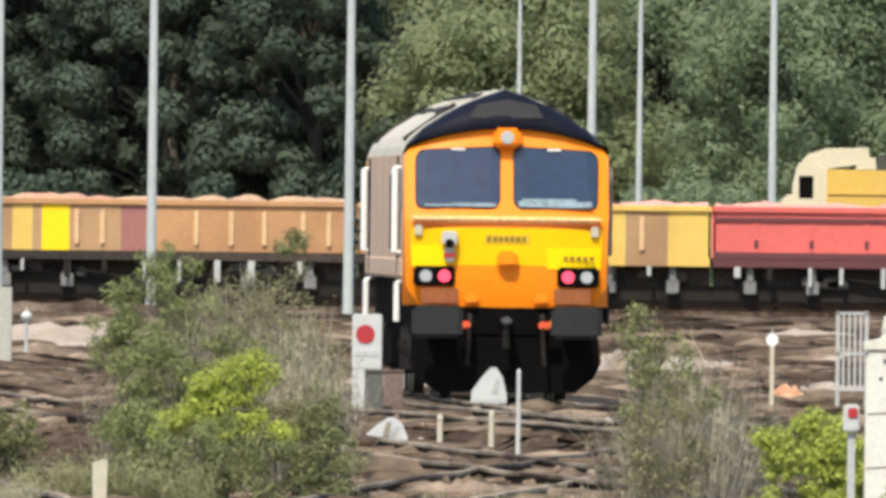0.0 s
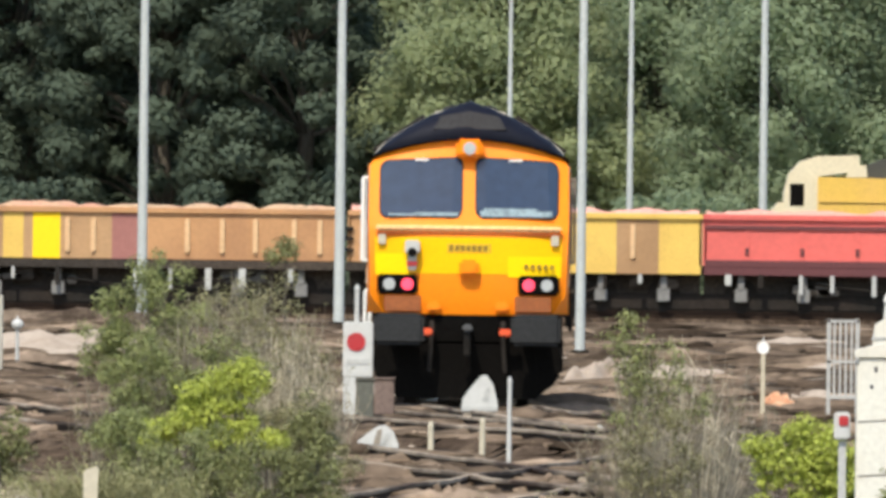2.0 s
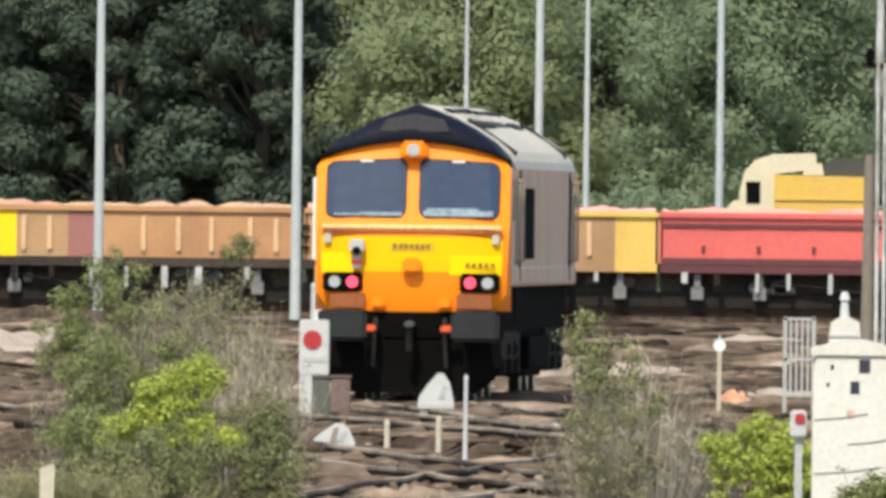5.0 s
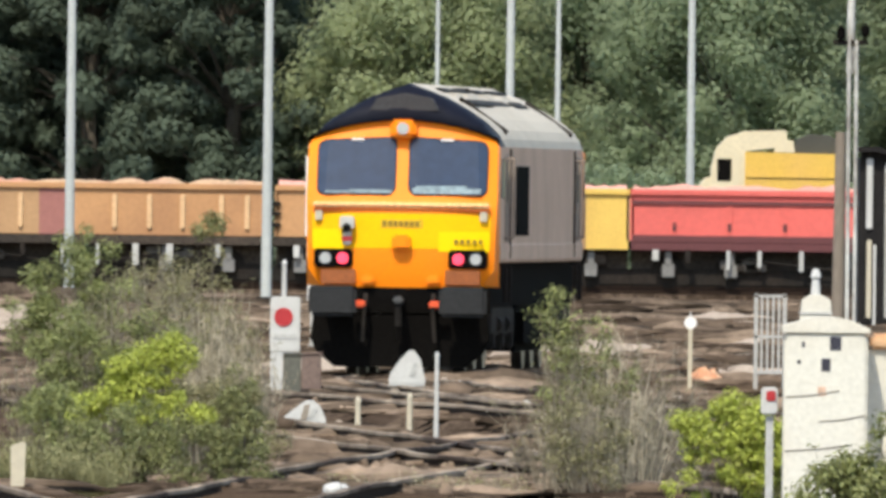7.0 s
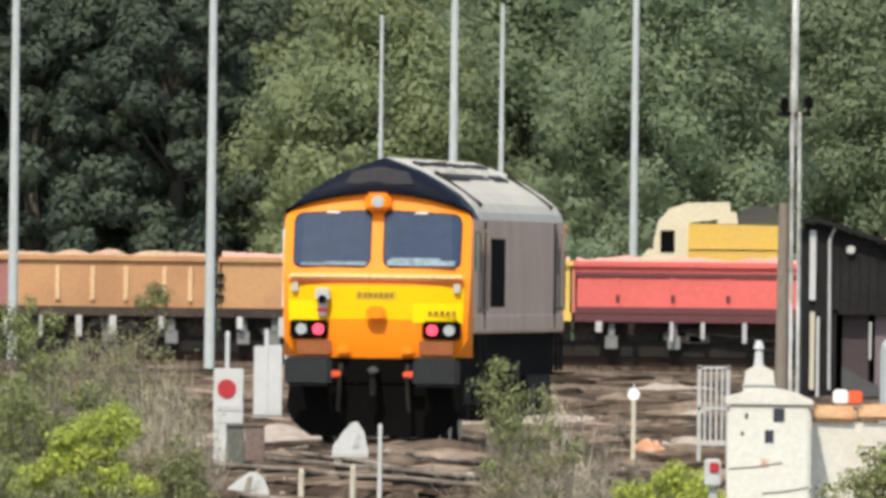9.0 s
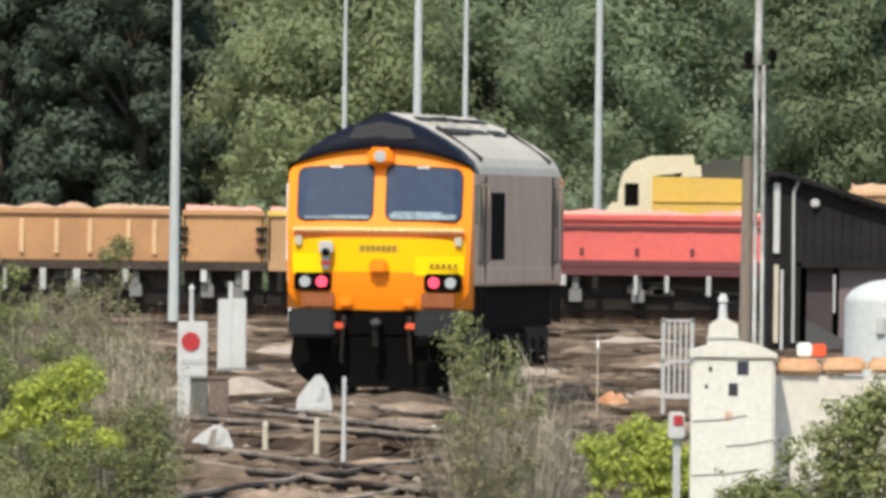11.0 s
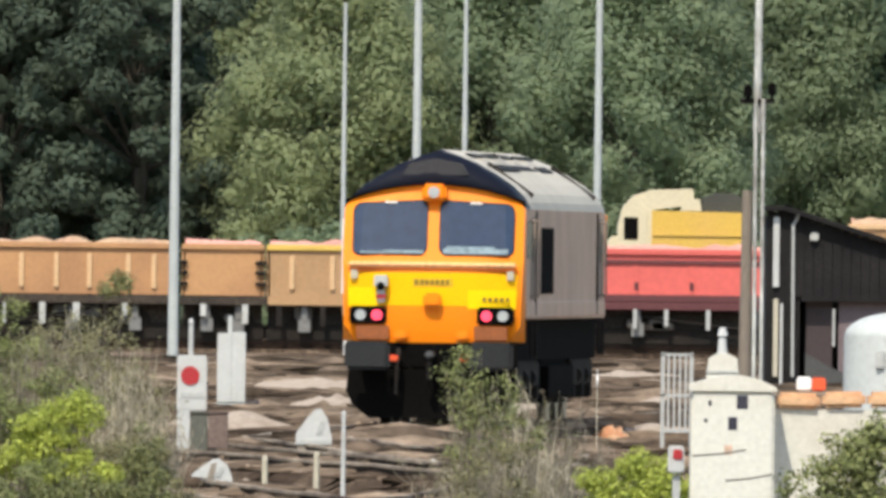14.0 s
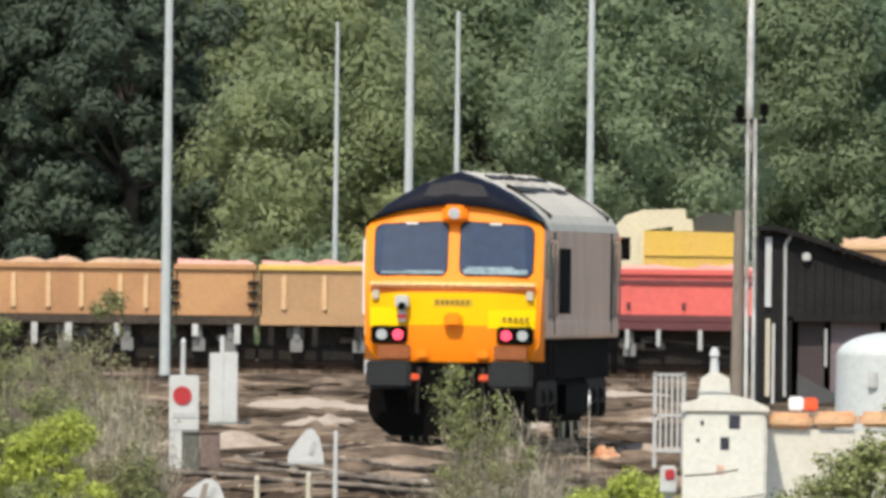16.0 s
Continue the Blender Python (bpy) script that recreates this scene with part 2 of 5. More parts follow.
def dip(y):
    """Lowers the running line a little past the points, to fit the camera's view."""
    u = min(1, max(0, (y - 402) / 26))
    return -0.055 * u * u * (3 - 2 * u)


def ribbon(line, offsets, closed=True, side=0.0):
    """A band with a cross-section of (sideways, z) along a line of (x, y)."""
    verts, faces = [], []
    k = len(offsets)
    for i, (x, y) in enumerate(line):
        ax, ay = line[max(i - 1, 0)]
        bx, by = line[min(i + 1, len(line) - 1)]
        d = Vector((bx - ax, by - ay)).normalized()
        for o, z in offsets:
            sway = 0.05 * noise.noise((y * 0.13, side, 1.3)) + 0.03 * noise.noise((y * 0.4, side, 7.0))
            sag = 0.03 * noise.noise((y * 0.11, side * 2, 4.0)) + 0.014 * noise.noise((y * 0.45, side, 2.0)) if closed else 0.0
            verts.append((x + d.y * o + sway, y - d.x * o, z + dip(y) + sag))
    for i in range(len(line) - 1):
        for j in range(k if closed else k - 1):
            a, b = i * k + j, i * k + (j + 1) % k
            faces.append((a, b, b + k, a + k))
    if closed:
        faces += [tuple(range(k))[::-1], tuple(range(len(verts) - k, len(verts)))]
    return verts, faces


BEDS = []


def footing(x, y):
    """Height of what lies loose here: the top of a track bed, or the yard."""
    for ys, xs in BEDS:
        if ys[0] < y < ys[-1] and abs(np.interp(y, ys, xs) - x) < 1.5:
            return -0.115
    return lie(x, y)


def track(points, label, step=2.0, drop=0.0):
    t = thing("railway_track", label, "track", kind="structure")
    line = smooth_line(points, step)
    BEDS.append(([y for x, y in line], [x for x, y in line]))
    v, f = ribbon(line, [(-2.3, -0.5), (-1.55, -0.115 - drop), (1.55, -0.115 - drop), (2.3, -0.5)], False)
    b = new("ballast_bed", mesh_of("ballast_bed", v, f, BALLAST, True))
    b.parent = t
    for side in (-0.7175, 0.7175):
        prof = [(-0.07, -0.155), (0.07, -0.155), (0.02, -0.13), (0.02, -0.038), (-0.02, -0.038), (-0.02, -0.13)]
        v, f = ribbon(line, [(side + o, z - drop) for o, z in prof], True, side)
        r = new("rail", mesh_of("rail", v, f, RAIL))
        r.parent = t
        head = [(-0.036, -0.038), (0.036, -0.038), (0.036, -0.006), (0.028, 0), (-0.028, 0), (-0.036, -0.006)]
        v, f = ribbon(line, [(side + o, z - drop) for o, z in head], True, side)
        h = new("rail_head", mesh_of("rail_head", v, f, RAILHEAD))
        h.parent = r
    fine = smooth_line(points, 0.7)
    verts, faces = [], []
    for i in range(len(fine) - 1):
        (x, y), (bx, by) = fine[i], fine[i + 1]
        d = Vector((bx - x, by - y)).normalized()
        w = Vector((d.y, -d.x))
        n0 = len(verts)
        for z in (-0.26, -0.1):
            for su, sv in ((-1.3, -0.12), (1.3, -0.12), (1.3, 0.12), (-1.3, 0.12)):
                verts.append((x + w.x * su + d.x * sv, y + w.y * su + d.y * sv, z - drop + dip(y)))
        faces += [tuple(n0 + q for q in s) for s in ((4, 5, 6, 7), (0, 1, 5, 4), (1, 2, 6, 5), (2, 3, 7, 6), (3, 0, 4, 7))]
    s = new("sleepers", mesh_of("sleepers", verts, faces, SLEEPER))
    s.parent = t
    tagged(s, kind="stuff")
    return t


ground()
LINE = [(230, 10.6), (290, 7.0), (340, 4.1), (380, 1.9), (403.5, 0.75), (417, 0.40), (425, 0.55), (433, 0.93), (445, 1.75), (460, 2.9), (474, 3.9), (500, 5.7), (560, 9.8), (700, 19.5), (800, 26.5)]
track(LINE, "rusty rails on brown ballast curving away under the locomotive")
track([(236, 5.75), (265, 3.35), (288, 1.55), (305, 0.35), (330, -1.4), (380, -4.8), (440, -8.6), (560, -14.6), (700, -21), (800, -25.5)], "rusty siding on dirty brown ballast", drop=0.005)
track([(230, -2.5), (340, -8), (440, -13), (560, -19), (700, -26), (800, -31)], "rusty siding on dirty brown ballast")
track([(300, 6.6), (340, 3.5), (365, 1.3), (390, -0.9), (420, -3.2), (480, -6.6), (600, -12.4), (800, -21.5)], "rusty diverging track on brown ballast", drop=0.01)
track([(236, -1.62), (250, -0.97), (264, -0.4), (283, 0.5), (310, 1.9), (345, 3.7)], "rusty crossing track on brown ballast", drop=0.015)


def spoil_heap(x, y, rx, ry, h, seed, mat=SAND, label="low heap of pale sandy spoil on the yard ground"):
    rng = random.Random(seed)
    bm = bmesh.new()
    bmesh.ops.create_grid(bm, x_segments=28, y_segments=28, size=1)
    for v in bm.verts:
        r = math.hypot(v.co.x, v.co.y)
        k = max(0, 1 - r * r)
        n = noise.noise((v.co.x * 4 + seed, v.co.y * 4, 0.3))
        v.co = Vector((v.co.x * rx, v.co.y * ry, h * k * (1 + 0.7 * n) - (0.0 if r < 0.95 else 0.25)))
    ob = part("sand_mound", bm, mat, None, smooth=True)
    ob.matrix_basis = pose(x, y, -0.34, 0, 0, rng.uniform(-4, 4))
    tagged(ob, label, "heap", "spoil heaps")


spoil_heap(2.75, 490, 0.8, 11, 0.5, 1)
spoil_heap(3.7, 492, 1.3, 12, 0.33, 14)
spoil_heap(6.0, 474, 1.3, 10, 0.17, 2)
spoil_heap(4.2, 530, 1.2, 9, 0.28, 3)
spoil_heap(-7.4, 612, 2.3, 13, 0.42, 4)
spoil_heap(-0.5, 475, 1.3, 10, 0.25, 5)
spoil_heap(3.3, 330, 1.1, 7, 0.15, 6)
spoil_heap(8.0, 560, 2.2, 9, 0.22, 7)
spoil_heap(5.15, 461, 0.34, 5, 0.2, 10, TERRACOTTA, "small heap of broken orange brick on the yard ground")
spoil_heap(-5.6, 395, 1.6, 9, 0.2, 13)
spoil_heap(1.0, 628, 1.6, 16, 0.2, 15)
spoil_heap(1.2, 557, 0.9, 10, 0.18, 16)
spoil_heap(8.4, 700, 1.5, 16, 0.17, 17)
spoil_heap(5.4, 516, 0.6, 9, 0.17, 18)
spoil_heap(-6.2, 456, 1.5, 9, 0.22, 19)


def rubble():
    """Loose stones, too many to count, and low dirt ridges sized with distance to band the camera's view."""
    rng = np.random.default_rng(21)
    octa = np.array([(1, 0, 0), (0, 1, 0), (-1, 0, 0), (0, -1, 0), (0, 0, 1), (0.6, 0.6, 0.55), (-0.6, 0.6, 0.6), (-0.6, -0.6, 0.5), (0.6, -0.6, 0.6)])
    tris = [(0, 5, 8), (0, 1, 5), (1, 6, 5), (1, 2, 6), (2, 7, 6), (2, 3, 7), (3, 8, 7), (3, 0, 8), (5, 4, 8), (5, 6, 4), (6, 7, 4), (7, 8, 4)]
    verts, faces = [], []
    for kind, n in (("stone", 7000), ("grit", 7000), ("ridge", 1800)):
        for k in range(n):
            if kind == "stone":
                y = 262 + 240 * rng.random() ** 1.4
                x = rng.uniform(-0.02, 0.034) * y
                r = rng.uniform(0.03, 0.085)
                size = (r * rng.uniform(0.8, 1.5), r, r * rng.uniform(0.6, 1.1))
            elif kind == "grit":
                y = 262 + 330 * rng.random() ** 1.3
                x = rng.uniform(-0.022, 0.036) * y
                w = rng.uniform(0.08, 0.5) * (y / 320)
                size = (w, rng.uniform(0.2, 0.9), rng.uniform(0.02, 0.085) * (y / 330))
            else:
                y = 265 + 530 * rng.random() ** 1.2
                x = rng.uniform(-0.022, 0.036) * y
                w = rng.uniform(0.25, 1.1) * (0.6 + y / 700)
                size = (w, rng.uniform(0.5, 1.6), rng.uniform(0.05, 0.13) * (0.7 + y / 900))
            z = footing(x, y) - (0.03 if kind == "ridge" else 0.015)
            turn = rng.uniform(-0.3, 0.3) + (0.05 if kind == "ridge" else rng.uniform(0, 6))
            c, s = math.cos(turn), math.sin(turn)
            p = octa * (1 + 0.25 * rng.normal(size=octa.shape)) * np.array(size)
            n0 = len(verts)
            for a, b, h in p:
                verts.append((x + a * c - b * s, y + a * s + b * c, z + h))
            faces += [(n0 + a, n0 + b, n0 + e) for a, b, e in tris]
    ob = new("yard_rubble", mesh_of("yard_rubble", verts, faces, RUBBLE, True))
    tagged(ob, "loose brown stones and low dirt ridges over the yard", "rubble", kind="stuff")


rubble()


def spoil_bank(x0, x1, y, h, seed):
    bm = bmesh.new()
    bmesh.ops.create_grid(bm, x_segments=60, y_segments=12, size=1)
    for v in bm.verts:
        ends = min(1, (1 - abs(v.co.x)) * 5)
        k = max(0, 1 - v.co.y ** 2) * ends
        n = noise.noise((v.co.x * 9 + seed, v.co.y * 2, 0.7))
        v.co = Vector(((x0 + x1) / 2 + v.co.x * (x1 - x0) / 2, y + v.co.y * 6, -0.42 + h * k * (1 + 0.35 * n)))
    ob = part("spoil_bank", bm, SOIL, None, smooth=True)
    tagged(ob, "long low bank of brown dirt before the wagons", "bank")


spoil_bank(-18, -4.6, 770, 0.5, 2.0)


# ---- locomotive: origin on the rails under its near cab front, +y towards its far cab ----
def locomotive():
    loco = thing("locomotive", "orange and yellow diesel freight locomotive with navy roof, moving away", "locomotive")
    half = [(1.2, 1.2), (1.33, 1.36), (1.33, 3.16), (1.29, 3.27), (1.2, 3.40), (1.02, 3.55), (0.76, 3.71), (0.46, 3.87), (0.0, 4.03)]

    # cab front: rows of (z at the middle, z at the corner, half width, y)
    rows = [(1.2, 1.22, 1.12, 0.05), (1.46, 1.46, 1.29, 0.0), (2.30, 2.30, 1.315, 0.0), (2.37, 2.37, 1.32, 0.035), (2.42, 2.42, 1.32, 0.05), (3.3, 3.16, 1.31, 0.37), (3.52, 3.26, 1.25, 0.44)]
    us = [-1, -0.94, -0.8, -0.6, -0.4, -0.2, 0, 0.2, 0.4, 0.6, 0.8, 0.94, 1]

    def face_grid(sel, lift=0.0, umin=-1, umax=1):
        bm = bmesh.new()
        cols = [u for u in us if umin <= u <= umax]
        grid = []
        for zc, zs, w, y in sel:
            line = []
            for u in cols:
                z = zc + (zs - zc) * abs(u) ** 2
                line.append(bm.verts.new((u * w, y + 0.10 * abs(u) ** 4 - lift, z)))
            grid.append(line)
        for a, b in zip(grid, grid[1:]):
            for i in range(len(cols) - 1):
                bm.faces.new((a[i], a[i + 1], b[i + 1], b[i]))
        return bm

    front = part("cab_front", face_grid(rows), ORANGE, loco, "bright orange cab front", True)
    # corner fillet back to the sides
    for s in (-1, 1):
        bm = bmesh.new()
        pts = [[bm.verts.new((s * w, y + 0.10, zs)) for zc, zs, w, y in rows], [bm.verts.new((s * 1.33, 0.62, max(1.2, min(zs, 3.16)))) for zc, zs, w, y in rows]]
        for i in range(len(rows) - 1):
            bm.faces.new((pts[0][i], pts[0][i + 1], pts[1][i + 1], pts[1][i]))
        part("cab_corner", bm, ORANGE, loco, "orange wrap of the cab corner", True)
    part("yellow_panel", face_grid([(1.74, 1.74, 1.30, 0.0), (1.9, 1.9, 1.31, 0.0), (2.22, 2.22, 1.315, 0.0)], 0.006, -0.94, 0.94), YELLOW, loco, "yellow warning panel", True)
    part("lemon_patch", face_grid([(1.72, 1.72, 1.30, 0.0), (2.0, 2.0, 1.31, 0.0)], 0.012, -0.94, -0.6), LEMON, loco, "brighter yellow patch")
    part("lemon_patch", face_grid([(1.70, 1.70, 1.30, 0.0), (1.98, 1.98, 1.31, 0.0)], 0.012, 0.4, 0.94), LEMON, loco, "brighter yellow patch with the number")
    # the highlight along the ledge is put into its paler orange
    part("ledge", boxes((-1.24, 1.24, -0.035, 0.06, 2.305, 2.375), bevel=0.03), material("ledge_highlight_orange", (1.0, 0.6, 0.28), 0.2), loco, "rounded ledge under the windscreens, its highlight put into pale orange")

    # thin line of darker orange below the ledge
    part("crease_line", boxes((-1.2, 1.2, -0.012, 0.02, 2.262, 2.285)), material("dark_crease_orange", (0.4, 0.08, 0.01), 0.7), loco, "thin dark orange line under the ledge")

    # windscreens, lying in the leaning upper front
    def lean(z):
        return 0.05 + (z - 2.42) / 0.76 * 0.28

    for s in (-1, 1):
        x0, x1 = (0.10, 1.165)
        z0, z1 = 2.485, 3.265
        outline = []
        for cx, cz, a0 in ((x1 - 0.13, z1 - 0.15, 0), (x0 + 0.1, z1 - 0.1, 90), (x0 + 0.13, z0 + 0.13, 180), (x1 - 0.1, z0 + 0.1, 270)):
            r = 0.13 if a0 in (0, 180) else 0.1
            for k in range(5):
                a = radians(a0 + k * 22.5)
                outline.append((cx + r * math.cos(a), cz + r * math.sin(a) - 0.05 * max(0, cx - 0.6) * (a0 in (0,))))
        bm = bmesh.new()
        vs = [bm.verts.new((s * x, lean(z) + 0.10 * (abs(x) / 1.31) ** 4 - 0.02, z)) for x, z in outline]
        ring = [bm.verts.new((s * (x + (x - 0.64) * 0.035), lean(z) + 0.10 * (abs(x) / 1.31) ** 4 - 0.008, z + (z - 2.87) * 0.05)) for x, z in outline]
        n = len(vs)
        for i in range(n):
            bm.faces.new((vs[i], vs[(i + 1) % n], ring[(i + 1) % n], ring[i]))
        wind = part("windscreen", bm, RUBBER, loco, "black rubber seal of the windscreen")
        bm = bmesh.new()
        bm.faces.new([bm.verts.new((s * x, lean(z) + 0.10 * (abs(x) / 1.31) ** 4 - 0.018, z)) for x, z in outline])
        bmesh.ops.triangulate(bm, faces=bm.faces)
        part("pane", bm, GLASS, wind, "dark windscreen glass with the sky's blue put into its colour")
        # pale strips on the glass stand for a reflection along the sill
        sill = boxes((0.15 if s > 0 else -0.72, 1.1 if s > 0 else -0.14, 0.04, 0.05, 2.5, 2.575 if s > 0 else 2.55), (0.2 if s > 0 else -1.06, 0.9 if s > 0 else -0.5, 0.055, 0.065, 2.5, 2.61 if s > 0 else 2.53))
        part("sill_glint_strip", sill, SILLGLINT, wind, "pale strip painted as a reflection low on the glass")
        clip = s * 0.62
        part("visor_clip", boxes((clip - 0.1, clip + 0.08, lean(3.25) - 0.03, lean(3.25) - 0.015, 3.225, 3.255), bevel=0.005), BRIGHTWHITE, wind, "small white visor clip")

    # brow and navy roof dome
    bm = bmesh.new()
    brow = [bm.verts.new((u * 1.27, 0.47 + 0.10 * abs(u) ** 4, 3.50 - 0.24 * u * u)) for u in us]
    eave = [bm.verts.new((u * 1.31, 0.33 + 0.14 * abs(u) ** 4, 3.53 - 0.25 * u * u)) for u in us]

    def roof_z(x):
        x = abs(x)
        ks = half[::-1]
        for (xa, za), (xb, zb) in zip(ks, ks[1:]):
            if x <= xb + 1e-6:
                return za + (zb - za) * (x - xa) / (xb - xa)
        return 3.16

    crown = [bm.verts.new((u * 1.325, 0.66 + 0.2 * (1 - u * u), roof_z(u * 1.325) - 0.02)) for u in us]
    back = [bm.verts.new((u * 1.33, 1.75, roof_z(u * 1.33))) for u in us]
    for a, b in ((brow, eave), (eave, crown), (crown, back)):
        for i in range(len(us) - 1):
            bm.faces.new((a[i], a[i + 1], b[i + 1], b[i]))
    part("cab_roof", bm, NAVY, loco, "dark navy cab roof", True)
    part("roof_mesh_panel", prism([(-0.48, 3.65), (0.48, 3.65), (0.38, 3.82), (0.0, 3.89), (-0.38, 3.82)], 0.50, 0.80), material("grille_grey", (0.038, 0.037, 0.039), 0.8, vary=0.3), loco, "grey roof-end grille")

    # upper headlamp
    hl = part("headlamp_housing", boxes((-0.18, 0.18, 0.16, 0.5, 3.27, 3.52), bevel=0.05), ORANGE, loco, "orange roof headlamp housing")
    part("lens", rods(((0, 0.15, 3.4), (0, 0.18, 3.4), 0.085), sides=16), LENSWHITE, hl, "clear headlamp lens")
    # light clusters with a lit red tail lamp and a white lens each
    for s in (-1, 1):
        lc = part("lamp_unit", boxes((s * 0.93 - 0.27, s * 0.93 + 0.27, -0.05, 0.08, 1.47, 1.73), bevel=0.03), BLACK, loco, "black light cluster")
        part("tail_lamp", rods(((s * 0.80, -0.055, 1.6), (s * 0.80, -0.03, 1.6), 0.08), sides=18), LENSRED, lc, "lit red tail lamp")
        part("marker_lamp", rods(((s * 1.04, -0.055, 1.6), (s * 1.04, -0.03, 1.6), 0.08), sides=18), LENSWHITE, lc, "unlit clear lamp")
    FAINT = material("faded_lettering", (0.22, 0.13, 0.01), 0.6)
    # small fittings on the front
    lamp = part("lamp_bracket", boxes((-0.84, -0.64, -0.16, 0.0, 2.0, 2.18), (-0.80, -0.68, -0.1, 0.0, 1.78, 2.0), bevel=0.02), WHITE, loco, "white tail lamp on a bracket")
    part("lamp_eye", rods(((-0.74, -0.175, 2.02), (-0.74, -0.15, 2.02), 0.06), sides=14), BLACK, lamp)
    part("lamp_base", boxes((-0.81, -0.67, -0.12, -0.005, 1.84, 1.90)), REDPAINT, lamp)
    part("socket_cover", boxes((-0.12, 0.14, -0.16, 0.0, 1.72, 1.93), bevel=0.04), ORANGE, loco, "orange socket cover")
    name = part("name_plate", boxes((-0.28, 0.30, -0.012, 0.0, 2.02, 2.14)), material("plate_ochre", (0.6, 0.38, 0.01), 0.5), loco, "dull name plate")
    for i in range(7):
        part("letter_bar", boxes((-0.25 + i * 0.075, -0.2 + i * 0.075, -0.018, -0.012, 2.045, 2.115)), FAINT, name)
    for i in range(5):
        part("number_bar", boxes((0.74 + i * 0.085, 0.79 + i * 0.085, -0.02, -0.004, 1.81, 1.87)), FAINT, loco)
    for s in (-1, 1):
        part("corner_plate", boxes((s * 1.14 - 0.05, s * 1.14 + 0.05, -0.01, 0.05, 2.12, 2.26), bevel=0.01), CREAM, loco, "pale jumper box")
        part("lower_fitting", boxes((s * 0.45 - 0.09, s * 0.45 + 0.09, -0.10, 0.02, 1.24, 1.38), bevel=0.03), ORANGE, loco)
        # darker orange patches stand for the lamp units' shadow on the cab front
        part("lamp_shadow_patch", boxes((s * 0.86 - 0.24, s * 0.86 + 0.24, -0.012, 0.06, 1.24, 1.45), bevel=0.01), material("shaded_orange", (0.3, 0.085, 0.02), 0.7), loco, "darker orange patch painted as shadow under the lamp unit")
    # buffer beam
    part("buffer_beam", boxes((-1.25, 1.25, 0.02, 0.35, 0.85, 1.2)), BLACK, loco, "sooty buffer beam")
    for s in (-1, 1):
        bf = part("buffer", boxes((s * 0.90 - 0.33, s * 0.90 + 0.33, -0.62, -0.5, 0.80, 1.22), bevel=0.05), RUBBER, loco, "broad grey buffer head")
        part("buffer_shank", rods(((s * 0.87, -0.5, 1.02), (s * 0.87, 0.05, 1.02), 0.16, 0.2), sides=14), BLACK, bf)
        hose = part("brake_hose", rods(((s * 0.47, -0.1, 1.1), (s * 0.47, -0.28, 0.95), 0.035), ((s * 0.47, -0.28, 0.95), (s * 0.5, -0.25, 0.45), 0.03)), DARKMET, loco, "hanging air hose")
        part("cock", boxes((s * 0.52 - 0.1, s * 0.52 + 0.06, -0.32, -0.22, 0.92, 1.02), bevel=0.02), VERMILION, hose, "red hose cock")
        part("cock_tag", boxes((s * 0.62 - 0.05, s * 0.62 + 0.03, -0.33, -0.24, 0.93, 1.06), bevel=0.015), material("amber", (0.9, 0.5, 0.08), 0.5), hose, "amber hose cock")
    AXLEDARK = material("worn_hook", (0.07, 0.07, 0.07), 0.6)
    cp = part("coupling", rods(((0, 0.05, 1.02), (0, -0.4, 1.02), 0.07), ((0, -0.36, 1.02), (0, -0.3, 0.68), 0.05), ((0, -0.3, 0.68), (0, -0.12, 0.5), 0.045)), DARKMET, loco, "screw coupling and hook")
    part("hook", boxes((-0.07, 0.07, -0.46, -0.36, 0.98, 1.08), bevel=0.03), AXLEDARK, cp)
    pl = prism([(-1.2, 0.82), (1.2, 0.82), (1.24, 0.5), (1.15, 0.3), (0.9, 0.1), (-0.9, 0.1), (-1.15, 0.3), (-1.24, 0.5)], 0.0, 0.12)
    part("snow_plough", pl, BLACK, loco, "black obstacle plough")
    # body
    for s in (-1, 1):
        side_label = "weathered grey-brown body side"
        part("body_side", prism([(s * 1.33, 1.80), (s * 1.33, 3.16), (s * 1.27, 3.16), (s * 1.27, 1.80)], 0.62, 20.3), SIDEGREY, loco, side_label)
        part("side_skirt", prism([(s * 1.325, 1.56), (s * 1.345, 1.60), (s * 1.345, 1.80), (s * 1.325, 1.83), (s * 1.25, 1.83), (s * 1.24, 1.56)], 0.64, 20.3), SIDEGREY, loco, "plain lower band of the body side")
        for y in (2.1, 19.0):
            dr = part("cab_door", boxes((s * 1.332 - 0.012, s * 1.332 + 0.012, y - 0.34, y + 0.34, 1.84, 3.05)), DOORGREY, loco)
            part("door_window", boxes((s * 1.346 - 0.006, s * 1.346 + 0.006, y - 0.22, y + 0.22, 2.4, 2.95)), GLASS, dr)
            for e in (-0.52, 0.52):
                # white rails on the left; on the right, shade is put into darker colours
                part("handrail", rods(((s * 1.40, y + e, 1.9), (s * 1.40, y + e, 3.0), 0.03 if s < 0 else 0.016), ((s * 1.40, y + e, 1.9), (s * 1.32, y + e, 1.9), 0.02), ((s * 1.40, y + e, 3.0), (s * 1.32, y + e, 3.0), 0.02), sides=8), BRIGHTWHITE if s < 0 else DOORGREY, dr, "white door handrail" if s < 0 else "door handrail coloured dark for the shaded side")
                part("step_rail", rods(((s * 1.36, y + e, 1.0), (s * 1.36, y + e, 1.5), 0.028), ((s * 1.36, y + e, 1.5), (s * 1.24, y + e, 1.56), 0.02), sides=8), BRIGHTWHITE if s < 0 else DARKMET, loco, "white step rail" if s < 0 else "step rail coloured dark for the shaded side")
